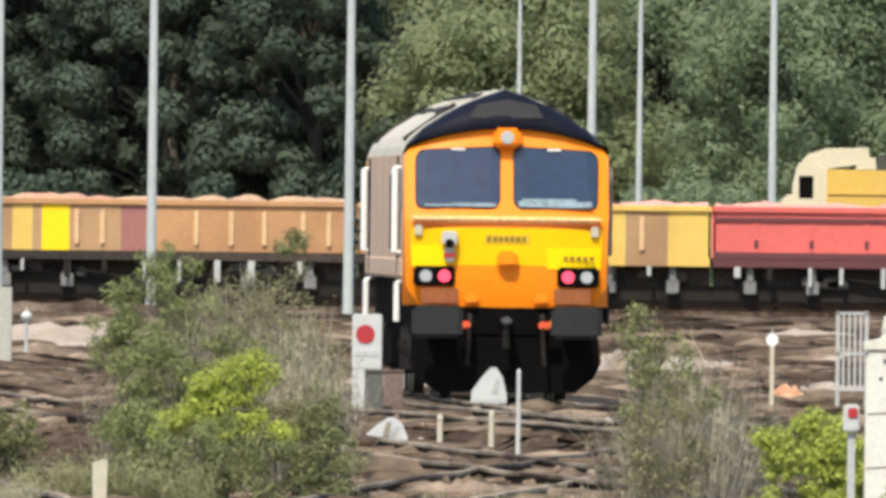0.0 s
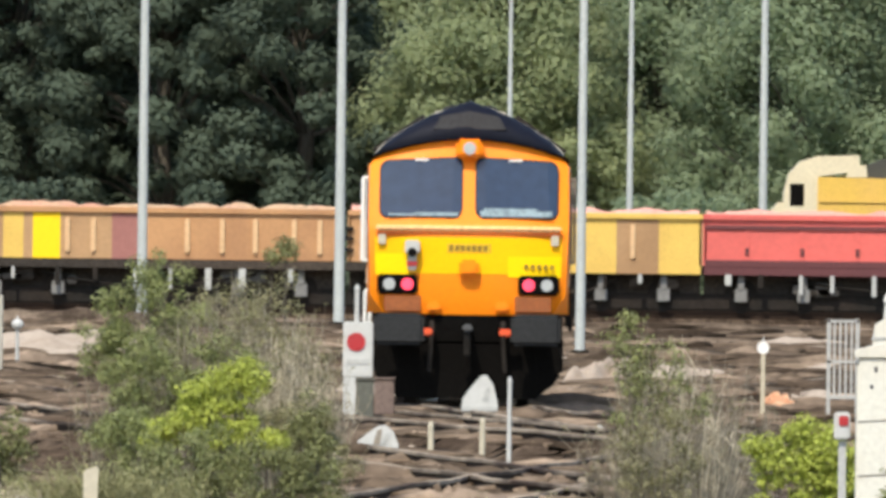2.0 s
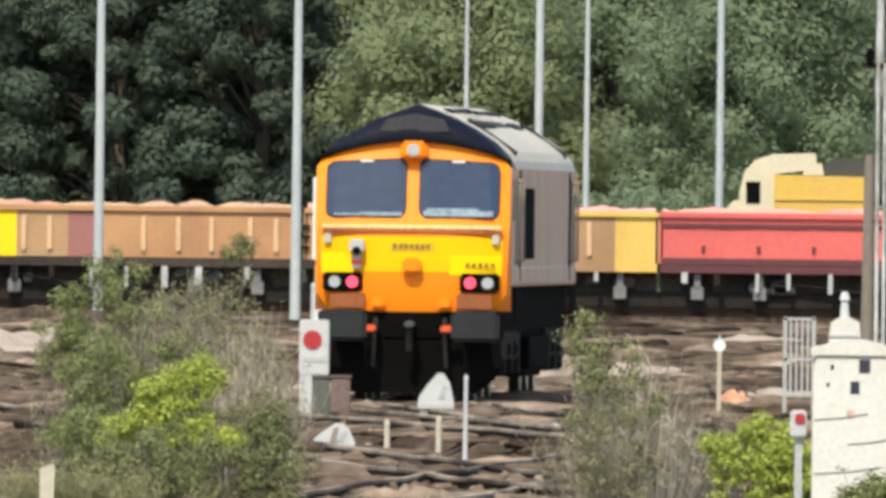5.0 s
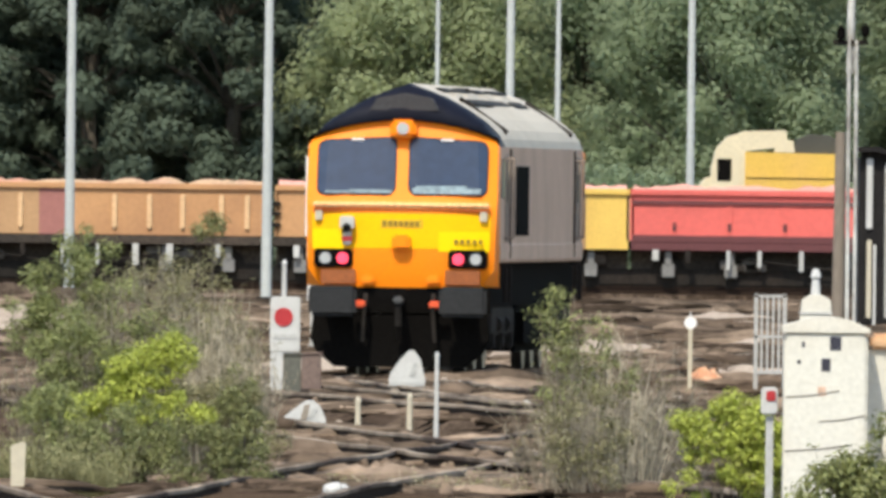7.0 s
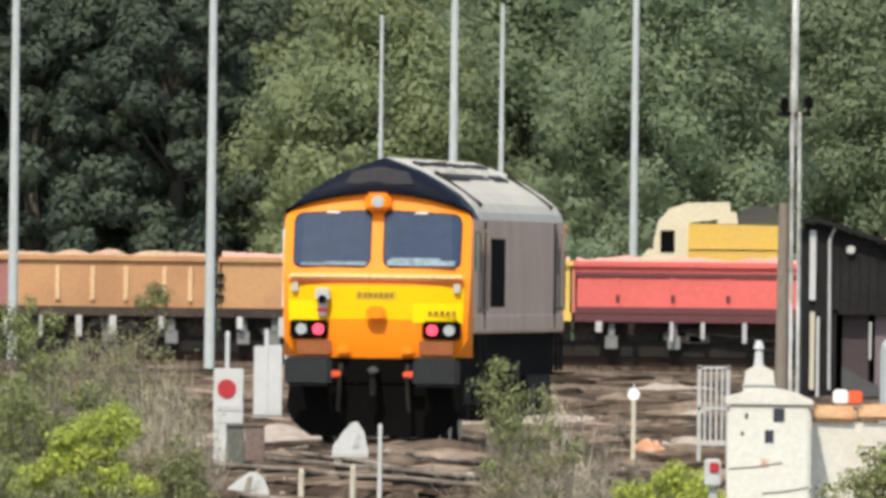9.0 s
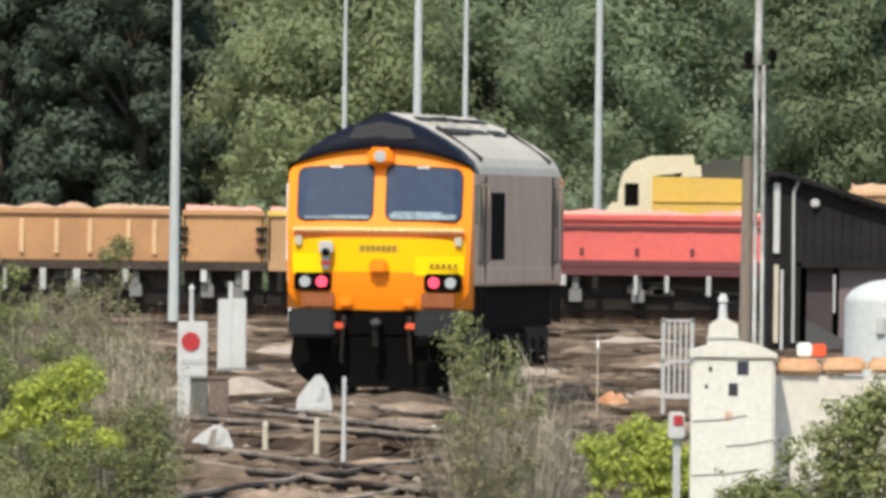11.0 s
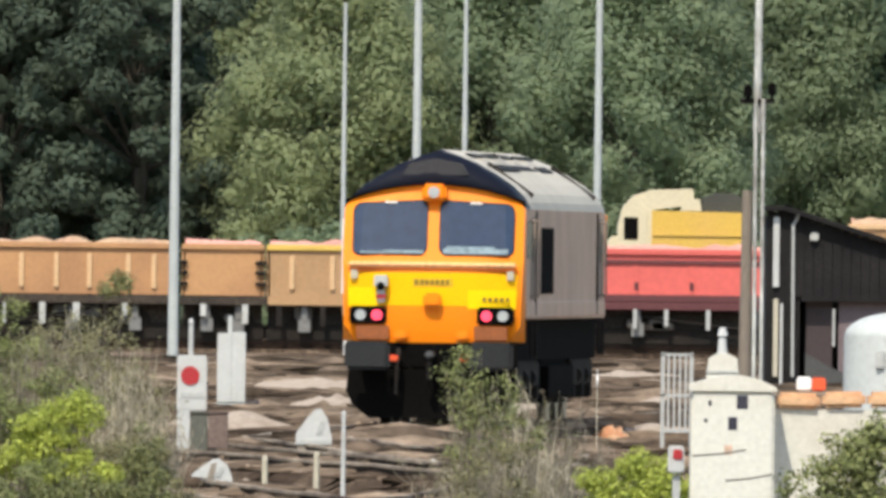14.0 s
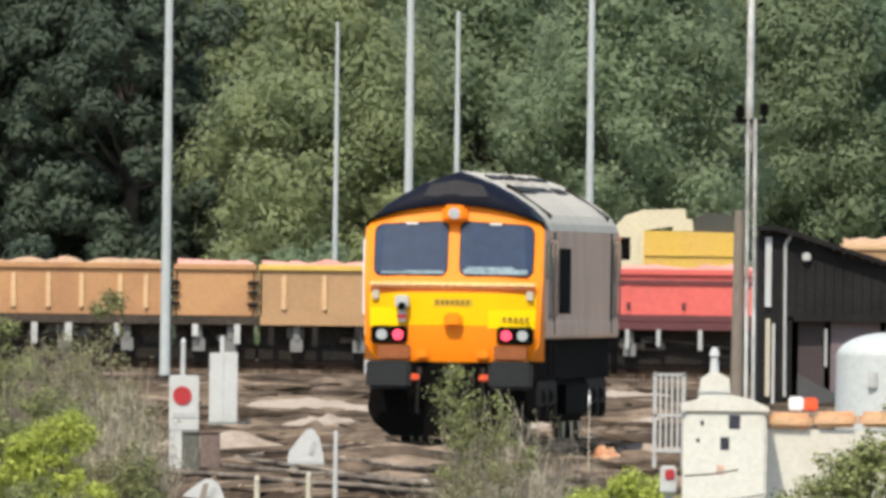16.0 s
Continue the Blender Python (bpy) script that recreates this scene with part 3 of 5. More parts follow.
        part("cab_side_window", boxes((s * 1.333 - 0.01, s * 1.333 + 0.01, 0.85, 1.45, 2.45, 3.0), bevel=0.004), GLASS, loco, "dark cab side window")
        part("equipment_recess", boxes((s * 1.332 - 0.01, s * 1.332 + 0.01, 4.2, 7.2, 1.93, 2.9)), BLACK, loco, "black grille opening in the side")
        for y in (2.85, 18.2):
            part("side_rib", boxes((s * 1.334 - 0.02, s * 1.334 + 0.02, y - 0.05, y + 0.05, 1.62, 3.14)), DARKMET, loco)
    roof = [(-1.33, 3.16)] + [(-x, z) for x, z in half[3:-1]] + [(x, z) for x, z in half[:2:-1]] + [(1.33, 3.16)]
    part("body_roof", prism(roof, 1.7, 20.3), ROOFGREY, loco, "pale grey weathered body roof")
    part("far_cab_end", prism(roof[:0] + [(-1.25, 1.6), (-1.33, 3.1), (-0.9, 3.5), (0, 3.7), (0.9, 3.5), (1.33, 3.1), (1.25, 1.6)], 20.3, 21.0), ORANGE, loco, "orange far cab end")
    for y, l in ((5.0, 1.6), (8.0, 2.4), (12.0, 1.8), (15.5, 2.0)):
        hz = [(-0.5, 3.855), (-0.46, 3.895), (0.0, 3.985), (0.46, 3.895), (0.5, 3.855)]
        part("roof_hatch", prism(hz, y - l / 2, y + l / 2), ROOFGREY, loco, "low roof hatch")
    for y in (3.1, 18.6):
        for s in (-1, 1):
            sm = bmesh.new()
            a, b = Vector((s * 0.60, y, 3.83)), Vector((s * 1.27, y, 3.36))
            rod(sm, a, b, 0.035, sides=6)
            part("roof_seam", sm, DARKMET, loco)
    for s in (-1, 1):
        for y0, y1, x0 in ((4.2, 8.6, 0.62), (9.4, 13.6, 0.56), (14.2, 17.0, 0.6)):
            part("roof_grille", prism([(s * x0, 3.80), (s * (x0 + 0.13), 3.735), (s * (x0 + 0.13), 3.76), (s * x0, 3.825)], y0, y1), RUBBER, loco, "dark roof grille")
    for s in (-1, 1):
        for y0, y1 in ((3.6, 6.2), (7.0, 9.2), (11.0, 13.4), (14.6, 18.0)):
            part("roof_slot", prism([(s * 0.24, 3.96), (s * 0.36, 3.92), (s * 0.36, 3.945), (s * 0.24, 3.985)], y0, y1), RUBBER, loco, "dark slot beside the roof ridge")
    part("exhaust", boxes((-0.3, 0.3, 9.9, 10.5, 3.9, 4.0), bevel=0.03), DARKMET, loco)
    part("underframe", boxes((-1.2, 1.2, 0.64, 20.3, 0.95, 1.58)), BLACK, loco, "black underframe")
    part("fuel_tank", boxes((-1.28, 1.28, 7.2, 13.6, 0.3, 0.98), bevel=0.12), BLACK, loco, "black fuel tank")
    wheels = []
    for y in (3.6, 17.0):
        bg = new("bogie")
        bg.parent = loco
        bg.matrix_basis = pose(0, y, 0)
        for s in (-1, 1):
            part("bogie_frame", boxes((s * 1.12 - 0.08, s * 1.12 + 0.08, -2.7, 2.7, 0.55, 0.95), (s * 1.12 - 0.1, s * 1.12 + 0.1, -2.3, -1.9, 0.35, 0.6), (s * 1.12 - 0.1, s * 1.12 + 0.1, -0.2, 0.2, 0.35, 0.6), (s * 1.12 - 0.1, s * 1.12 + 0.1, 1.9, 2.3, 0.35, 0.6), bevel=0.03), DARKMET, bg, "sooty bogie side frame")
            for e in (-0.95, 0.95):
                part("brake_cylinder", rods(((s * 1.16, e - 0.25, 0.7), (s * 1.16, e + 0.25, 0.7), 0.11), sides=12), DARKMET, bg)
        for dy in (-2.1, 0, 2.1):
            bm = bmesh.new()
            for s in (-1, 1):
                rod(bm, (s * 0.69, 0, 0), (s * 0.82, 0, 0), 0.53, sides=28)
                rod(bm, (s * 0.67, 0, 0), (s * 0.70, 0, 0), 0.56, sides=28)
                rod(bm, (s * 0.82, 0, 0), (s * 0.84, 0, 0), 0.2, sides=12)
            rod(bm, (-0.9, 0, 0), (0.9, 0, 0), 0.09, sides=10)
            w = part("wheelset", bm, TYRE, bg, "worn steel wheelset")
            w.matrix_basis = pose(0, dy, 0.53)
            wheels.append((w, dy))
    return loco, wheels


LOCO, WHEELS = locomotive()


# ---- wagons ----
AXLEGREY = material("axle_grey", (0.2, 0.195, 0.185), 0.8, vary=0.25)


GEARGREY = material("dusty_gear", (0.1, 0.09, 0.08), 0.85, vary=0.3)


def wagon(length, patches, ribs, load, rib_mat, x, y, turn, label, dark_sill=False, top=2.62, axles=4):
    """Open box wagon, middle at its base: patches are (from, to, material) along its side."""
    w = thing("box_wagon", label, "wagon", (x, y, 0), turn, "train of box wagons")
    h = length / 2
    bottom = 1.28
    for a, b, mat in patches:
        part("side_panel", boxes((a - h, b - h, -1.3, -1.22, bottom, top)), mat, w)
        part("side_panel", boxes((a - h, b - h, 1.22, 1.3, bottom, top)), mat, w)
    for s in (-1, 1):
        part("end_panel", boxes((s * h - 0.05, s * h + 0.05, -1.3, 1.3, bottom, top)), patches[0][2], w)
        part("top_rail", boxes((-h - 0.04, h + 0.04, s * 1.34 - 0.05, s * 1.34 + 0.05, top - 0.1, top + 0.06), bevel=0.02), patches[-1][2], w)
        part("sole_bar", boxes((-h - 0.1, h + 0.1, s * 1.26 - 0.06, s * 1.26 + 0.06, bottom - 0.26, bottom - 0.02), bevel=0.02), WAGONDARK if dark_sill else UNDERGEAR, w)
        if patches[-1][2] is WAGONYELLOW:
            for a, b, mat in patches:
                part("lower_panel", boxes((a - h, b - h, s * 1.33 - 0.008, s * 1.33 + 0.008, bottom - 0.24, bottom)), mat, w)
    for r in ribs:
        part("rib", boxes((r - h - 0.07, r - h + 0.07, -1.33 if dark_sill else -1.38, -1.30, bottom + 0.16, top - 0.34 if dark_sill else top - 0.22), bevel=0.012 if dark_sill else 0.03), rib_mat, w)
        if dark_sill:
            part("rib_foot", boxes((r - h - 0.05, r - h + 0.05, -1.36, -1.31, bottom + 0.28, bottom + 0.5), bevel=0.01), WAGONDARK, w, "dark rib foot")
    if dark_sill:
        # the upper dark strip stands for the top rail's shadow on the side
        part("top_shadow_strip", boxes((-h, h, -1.36, -1.31, top - 0.34, top - 0.24)), WAGONDARK, w, "dark strip painted as shadow below the top rail")
        part("lower_strake", boxes((-h, h, -1.33, -1.27, bottom - 0.02, bottom + 0.16)), WAGONDARK, w, "dark maroon lower strake")
    bm = bmesh.new()
    bmesh.ops.create_grid(bm, x_segments=int(length * 5), y_segments=10, size=1)
    for v in bm.verts:
        k = 1 - abs(v.co.y) ** 3
        z = top - 0.03 + 0.24 * k * (0.55 + 0.9 * noise.noise((v.co.x * length * 0.7 + x, v.co.y * 3, 1.7)))
        v.co = Vector((v.co.x * (h - 0.05), v.co.y * 1.2, z))
    part("load", bm, load, w, "heaped load level with the wagon top", True)
    part("floor", boxes((-h, h, -1.2, 1.2, bottom - 0.05, bottom)), DARKMET, w)
    # deepened underframe and an added dark box stand for shade below the wagon
    part("underframe", boxes((-h, h, -0.66, 0.66, 0.5, bottom - 0.05)), UNDERGEAR, w, "underframe box deepened to fill the dark under the wagon")
    part("shade_fill", boxes((-h - 0.1, h + 0.1, -0.86, 0.6, 0.04, 0.52), bevel=0.06), DARKMET, w, "made-up dark fill for the shade between the wheels")
    places = [-h + 1.0, -h + 2.7, h - 2.7, h - 1.0] if axles == 4 else [-h + 1.5, h - 1.5]
    for p in places:
        bm = bmesh.new()
        for s in (-1, 1):
            rod(bm, (p, s * 0.69, 0.46), (p, s * 0.83, 0.46), 0.46, sides=24)
        rod(bm, (p, -1.0, 0.46), (p, 1.0, 0.46), 0.08)
        part("wheelset", bm, DARKMET, w)
        part("axle_box", boxes((p - 0.17, p + 0.17, -1.13, -0.9, 0.3, 0.66), (p - 0.09, p + 0.09, -1.16, -1.0, 0.62, 1.02), bevel=0.02), AXLEGREY, w, "grey axle box and spring")
    rng = random.Random(int(x * 10) + 7)
    for k in range(int(length / 1.05)):
        q = -h + 0.5 + k * 1.05 + rng.uniform(-0.2, 0.2)
        a, low = rng.uniform(0.035, 0.1), rng.uniform(0.42, 0.78)
        part("stanchion", boxes((q - a, q + a, -1.33, -1.25, low, 1.06), bevel=0.012), rng.choice([WHITE, PALEGREY, PALEGREY, DARKMET]), w, "pale stanchion below the sole bar")
    for k in range(int(length / 1.3)):
        q, e = -h + rng.uniform(0.4, length - 0.8), rng.uniform(0.12, 0.32)
        z = rng.uniform(0.45, 0.7)
        part("brake_block", boxes((q - e, q + e, -1.05, -0.7, z, z + rng.uniform(0.15, 0.38)), bevel=0.04), rng.choice([UNDERGEAR, GEARGREY, GEARGREY]), w)
    if axles == 2:
        for s in (-1, 1):
            for z in (1.55, 1.85, 2.12):
                part("end_step", boxes((s * h - 0.2, s * h + 0.12, -1.42, -1.33, z, z + 0.1), bevel=0.02), DARKMET, w, "dark end step")
    for s in (-1, 1):
        part("brake_rod", rods(((s * 0.3, -1.1, 0.45), (s * (h - 2.2) if h > 3 else s * 0.8, -1.1, 0.9), 0.03), sides=6), DARKMET, w)
    return w


TRAIN_Y = 842


def span(a, b):
    """The wagon's middle and length between two places along the train."""
    return (a + b) / 2, b - a


train = [
    ((-26.0, -13.6), [(0, 12.4, WAGONBUFF)], [1, 2.2, 3.4, 4.6, 5.8, 7.0, 8.2, 9.4, 10.6], LOAD, RIBPALE, "rusty brown box wagon heaped with spoil", False, 4),
    ((-12.9, -2.6), [(0, 1.2, WAGONBUFF), (1.2, 1.75, WAGONYELLOW), (1.75, 2.0, WAGONBUFF), (2.0, 2.75, WAGONBRIGHT), (2.75, 4.15, WAGONBUFF), (4.15, 5.1, WAGONPURPLE), (5.1, 10.3, WAGONRUST)], [2.95, 3.65, 6.2, 7.15, 8.05, 9.1, 9.8], LOAD, RIBPALE, "orange-brown box wagon with yellow and purple patches", False, 4),
    ((-2.3, -0.15), [(0, 2.15, WAGONRUST)], [], LOADRED, RIBPALE, "short smooth-sided orange-brown wagon", False, 2),
    ((0.0, 7.25), [(0, 2.85, WAGONBUFF), (2.85, 4.2, WAGONYELLOW), (4.2, 4.95, WAGONYELLOW), (4.95, 6.1, WAGONBUFF), (6.1, 7.25, WAGONYELLOW)], [0.65, 1.75, 5.4], LOADRED, RIBPALE, "box wagon patched in brown and yellow panels", False, 4),
    ((7.35, 20.4), [(0, 13.05, WAGONRED)], [1.15, 2.65, 4.15, 5.65, 7.15, 8.65, 10.15, 11.65], LOADRED, WAGONRED, "faded red box wagon with dark maroon sills", True, 4),
    ((20.9, 33.3), [(0, 12.4, WAGONRED)], [1.15, 2.65, 4.15, 5.65, 7.15, 8.65, 10.15, 11.4], LOADRED, WAGONRED, "faded red box wagon with dark maroon sills", True, 4),
]
for (a, b), patches, ribs, load, rib_mat, label, dark, axles in train:
    mid, ln = span(a, b)
    wagon(ln, patches, ribs, load, rib_mat, mid, TRAIN_Y, 0, label, dark, axles=axles)
tr = thing("railway_track", "straight track under the standing wagons", "track", kind="structure")
for s in (-0.7175, 0.7175):
    part("rail", boxes((-60, 60, TRAIN_Y + s - 0.035, TRAIN_Y + s + 0.035, -0.16, 0)), RAIL, tr)
part("ballast_bed", boxes((-60, 60, TRAIN_Y - 2, TRAIN_Y + 2, -0.5, -0.17)), BALLAST, tr)


# ---- lighting masts ----
def mast(x, y, height, r, label, top=True, group="lighting masts"):
    m = thing("lighting_mast", label, "mast", (x, y, -0.35), 0, group)
    bm = bmesh.new()
    bmesh.ops.create_cone(bm, cap_ends=False, segments=14, radius1=r, radius2=r * 0.55, depth=height, matrix=Matrix.Translation((0, 0, height / 2)))
    part("pole", bm, MASTGREY, m, "slender galvanised pole", True)
    part("pole_cap", rods(((0, 0, height - 0.02), (0, 0, height + 0.01), r * 0.6), sides=12), MASTGREY, m)
    part("foot_plate", rods(((0, 0, 0), (0, 0, 0.12), r * 1.8), sides=12), DARKMET, m)
    if top:
        part("lamp_arm", boxes((-0.7, 0.7, -0.05, 0.05, height - 0.05, height + 0.05)), MASTGREY, m)
        for s in (-1, 1):
            part("floodlight", boxes((s * 0.6 - 0.2, s * 0.6 + 0.2, -0.2, 0.1, height - 0.3, height - 0.02), bevel=0.03), PALEGREY, m)


for x, y, height, r in ((-11.51, 800, 16, 0.135), (-7.68, 815, 16, 0.14), (-2.44, 800, 16, 0.14), (3.04, 640, 14.5, 0.105), (5.54, 880, 10.3, 0.105), (9.33, 880, 16, 0.13), (2.11, 880, 9.95, 0.09)):
    mast(x, y, height, r, "tall slender pale grey lighting mast", height > 11)


# ---- trees ----
def leaf_cloud(name, clumps, count, size, mat, seed, flat=0.5, jitter=0.5, soft=False):
    """Leaves as bent quads scattered over the outside of clumps (x, y, z, radius)."""
    rng = np.random.default_rng(seed)
    c = np.array(clumps, float)
    weight = c[:, 3] ** 2
    which = rng.choice(len(c), count, p=weight / weight.sum())
    d = rng.normal(size=(count, 3))
    d /= np.linalg.norm(d, axis=1, keepdims=True)
    rad = c[which, 3] * (0.35 + 0.8 * rng.random(count) ** 0.75)
    p = c[which, :3] + d * rad[:, None] * np.array([1, 1, 0.8])
    nrm = d + rng.normal(scale=jitter, size=(count, 3)) + np.array([0, 0, flat])
    nrm /= np.linalg.norm(nrm, axis=1, keepdims=True)
    u = np.cross(nrm, rng.normal(size=(count, 3)))
    u /= np.linalg.norm(u, axis=1, keepdims=True)
    v = np.cross(nrm, u)
    s = (size * (0.6 + 0.8 * rng.random(count)))[:, None]
    verts = np.empty((count * 4, 3))
    verts[0::4], verts[1::4] = p - u * s, p - v * s * 0.55 + nrm * s * 0.12
    verts[2::4], verts[3::4] = p + u * s, p + v * s * 0.55 + nrm * s * 0.12
    faces = np.arange(count * 4).reshape(-1, 4)
    me = bpy.data.meshes.new(name)
    me.from_pydata(verts.tolist(), [], faces.tolist())
    me.materials.append(mat)
    if soft:
        # far crowns: the leaves of a clump share its rounded shading
        me.polygons.foreach_set("use_smooth", [True] * count)
        away = d + nrm * 0.35 + np.array([0, 0, 0.2])
        away /= np.linalg.norm(away, axis=1, keepdims=True)
        me.normals_split_custom_set_from_vertices(np.repeat(away, 4, axis=0).tolist())
    return me


def tree(height, spread, mat, seed, leaves, label, low=0.1, size=0.15, lumps=80, lump=0.23, jitter=0.22):
    rng = random.Random(seed)
    t = thing("tree", label, "tree", group="trees behind the yard")
    bm = bmesh.new()
    r = height * 0.022
    pts = [Vector((0, 0, -0.4))]
    for k in range(1, 6):
        pts.append(Vector((rng.uniform(-0.25, 0.25) * k * 0.5, rng.uniform(-0.25, 0.25) * k * 0.5, height * 0.78 * k / 5)))
    for k in range(5):
        rod(bm, pts[k], pts[k + 1], r * (1 - k * 0.17), r * (1 - (k + 1) * 0.17), sides=8)
    clumps = []
    for k in range(lumps):
        f = low + (0.97 - low) * (k + rng.random()) / lumps
        reach = spread * (math.sin(math.pi * min(1, (f + 0.12) ** 0.8)) * 0.95 + 0.15)
        a = rng.uniform(0, 2 * math.pi)
        q = reach * rng.uniform(0.35, 1.0)
        c = Vector((math.cos(a) * q, math.sin(a) * q, height * f))
        clumps.append((*c, rng.uniform(0.4, 1.35) * spread * lump))
        if k % 3 == 0:
            base = pts[min(4, int(f * 5.5))]
            rod(bm, base, base + (c - base) * 0.55 + Vector((0, 0, 0.25)), r * 0.2, r * 0.12, sides=5)
            rod(bm, base + (c - base) * 0.55 + Vector((0, 0, 0.25)), c, r * 0.12, r * 0.05, sides=5)
    part("trunk", bm, BARK, t)
    cr = new("crown", leaf_cloud("crown", clumps, leaves, size, mat, seed, 0.35, jitter, True))
    cr.parent = t
    return t


kinds = [
    tree(17, 4.6, LEAFDARK, 11, 95000, "tall dark green broadleaf tree at the yard's edge", 0.06, 0.11, 290, 0.15, 0.3),
    tree(15, 4.2, LEAFDARK, 12, 90000, "dense dark green broadleaf tree", 0.05, 0.11, 270, 0.15, 0.3),
    tree(15.5, 4.2, LEAFMID, 13, 140000, "mid-green broadleaf tree in full leaf", 0.02, 0.095, 420, 0.24, 0.3),
    tree(14, 4.0, LEAFPALE, 14, 140000, "pale olive-green broadleaf tree in full leaf", 0.02, 0.095, 420, 0.24, 0.3),
    tree(14.5, 4.2, LEAFBLUE, 15, 140000, "bluish-green broadleaf tree in full leaf", 0.02, 0.095, 420, 0.24, 0.3),
]
rng = random.Random(5)
first = dict.fromkeys(range(5))


def tree_kind(x, edge):
    """Dark trees up to the edge, olive and mid-green past it, bluish ones at the far end."""
    if x < edge:
        return rng.choice([0, 0, 1])
    return rng.choice([4, 4, 2]) if x > 16.5 else rng.choice([2, 3, 3])


rows_of_trees = []
for i in range(15):
    x = -31.4 + i * 4.6 + (1.6 if i > 6 else 0) + rng.uniform(-0.4, 0.4)
    rows_of_trees.append((tree_kind(x, -1), x, 975 + rng.uniform(-8, 8)))
for i in range(15):
    x = -29 + i * 4.7 + rng.uniform(-0.8, 0.8)
    rows_of_trees.append((tree_kind(x, -2.5), x, 1000 + rng.uniform(-6, 6)))
for i in range(17):
    x = -36 + i * 4.6 + rng.uniform(-0.8, 0.8)
    rows_of_trees.append((tree_kind(x, -2.5), x, 1022 + rng.uniform(-4, 4)))
for k, x, y in rows_of_trees:
    m = pose(x, y, -0.3, 0, 0, rng.uniform(0, 360))
    if first[k] is None:
        first[k] = kinds[k]
        kinds[k].matrix_basis = m
    else:
        copy_thing(kinds[k], m)


def thicket(x, y, w, h, mat, seed, label, leaves=7000, size=0.11):
    rng = random.Random(seed)
    t = thing("shrub", label, "shrub", (x, y, -0.35), group="undergrowth below the trees")
    clumps = [(rng.uniform(-w, w), rng.uniform(-1, 1), rng.uniform(0.1, 0.9) * h * (1 - 0.4 * rng.random()), rng.uniform(0.4, 0.8)) for k in range(26)]
    bm = bmesh.new()
    for c in clumps[::3]:
        rod(bm, (c[0] * 0.4, c[1] * 0.4, 0), c[:3], 0.05, 0.02, sides=5)
    part("brushwood", bm, BARK, t)
    cr = new("foliage", leaf_cloud("foliage", clumps, leaves, size, mat, seed))
    cr.parent = t
    return t


def wooded_hill():
    """Far wooded rise that closes the view behind the trees."""
    xs, ys = np.linspace(-260, 260, 131), np.linspace(1120, 1500, 24)
    verts = []
    for j, y in enumerate(ys):
        for x in xs:
            h = 26 * (1 - math.exp(-j / 5)) + 3.0 * noise.noise((x * 0.09, y * 0.05, 2)) + 1.6 * noise.noise((x * 0.3, y * 0.12, 5))
            verts.append((float(x), float(y), h * min(1, j / 2) - 0.5))
    w = len(xs)
    faces = [(j * w + i, j * w + i + 1, (j + 1) * w + i + 1, (j + 1) * w + i) for j in range(len(ys) - 1) for i in range(w - 1)]
    mat = material("far_woodland", (0.16, 0.19, 0.12), 0.95, vary=0.4, scale=0.25, second=(0.1, 0.13, 0.09), amount=0.8, bump=0.8)
    tagged(new("backdrop", mesh_of("backdrop", verts, faces, mat, True)), "distant green wooded hillside", "hillside", kind="structure")


wooded_hill()
a = thicket(-20, 955, 2.6, 4.2, LEAFDARK, 31, "dark green undergrowth shrub")
b = thicket(14, 955, 2.6, 4.0, LEAFMID, 32, "dull green undergrowth shrub")
for i in range(12):
    x = -30 + i * 5.0
    if abs(x + 20) < 1 or abs(x - 14) < 1:
        continue
    copy_thing(a if x < -4 else b, pose(x, 955 + rng.uniform(-6, 6), -0.35, 0, 0, rng.choice([0, 180]) + rng.uniform(-15, 15)))


# ---- signals, markers and cabinets on the yard ----
def limit_signal():
    """White board with a red disc, on a short post with two location cases beside it."""
    t = thing("limit_signal", "white trackside board with a red disc on a short post", "signal", (-0.94, 388, -0.3))
    part("post", rods(((-0.06, 0.06, 0), (-0.06, 0.06, 1.36), 0.04)), PALEGREY, t)
    b = part("board", boxes((-0.185, 0.19, -0.03, 0.03, 0.73, 1.43), bevel=0.015), WHITE, t, "weathered white board")
    part("disc", rods(((-0.02, -0.045, 1.175), (-0.02, -0.03, 1.175), 0.118), sides=24), REDPAINT, b, "red disc")
    part("upper_rim", boxes((-0.13, 0.14, -0.04, -0.03, 0.9, 0.96)), PALEGREY, b)
    part("foot_panel", boxes((-0.18, -0.02, -0.05, 0.02, 0.24, 0.73), (-0.16, -0.06, -0.05, 0.02, 0.0, 0.26), bevel=0.01), WHITE, t, "white lower panel")


def location_case(x, y, w, h, mat, label, z=-0.3):
    t = thing("location_case", label, "cabinet", (x, y, z), 0, "trackside cases")
    part("body", boxes((-w / 2, w / 2, -0.12, 0.12, 0.05, h), bevel=0.015), mat, t)
    part("lid", boxes((-w / 2 - 0.02, w / 2 + 0.02, -0.14, 0.14, h, h + 0.03), bevel=0.01), mat, t)
    part("plinth", boxes((-w / 2 + 0.02, w / 2 - 0.02, -0.1, 0.1, 0, 0.05)), DARKMET, t)


limit_signal()
CASEOLIVE = material("olive_case", (0.1, 0.1, 0.08), 0.7, vary=0.2)
CASEBROWN = material("brown_case", (0.16, 0.11, 0.09), 0.7, vary=0.25)
location_case(-0.85, 391, 0.22, 0.68, CASEOLIVE, "small dull olive trackside case")
location_case(-0.61, 393, 0.25, 0.68, CASEBROWN, "small rusty brown trackside case")


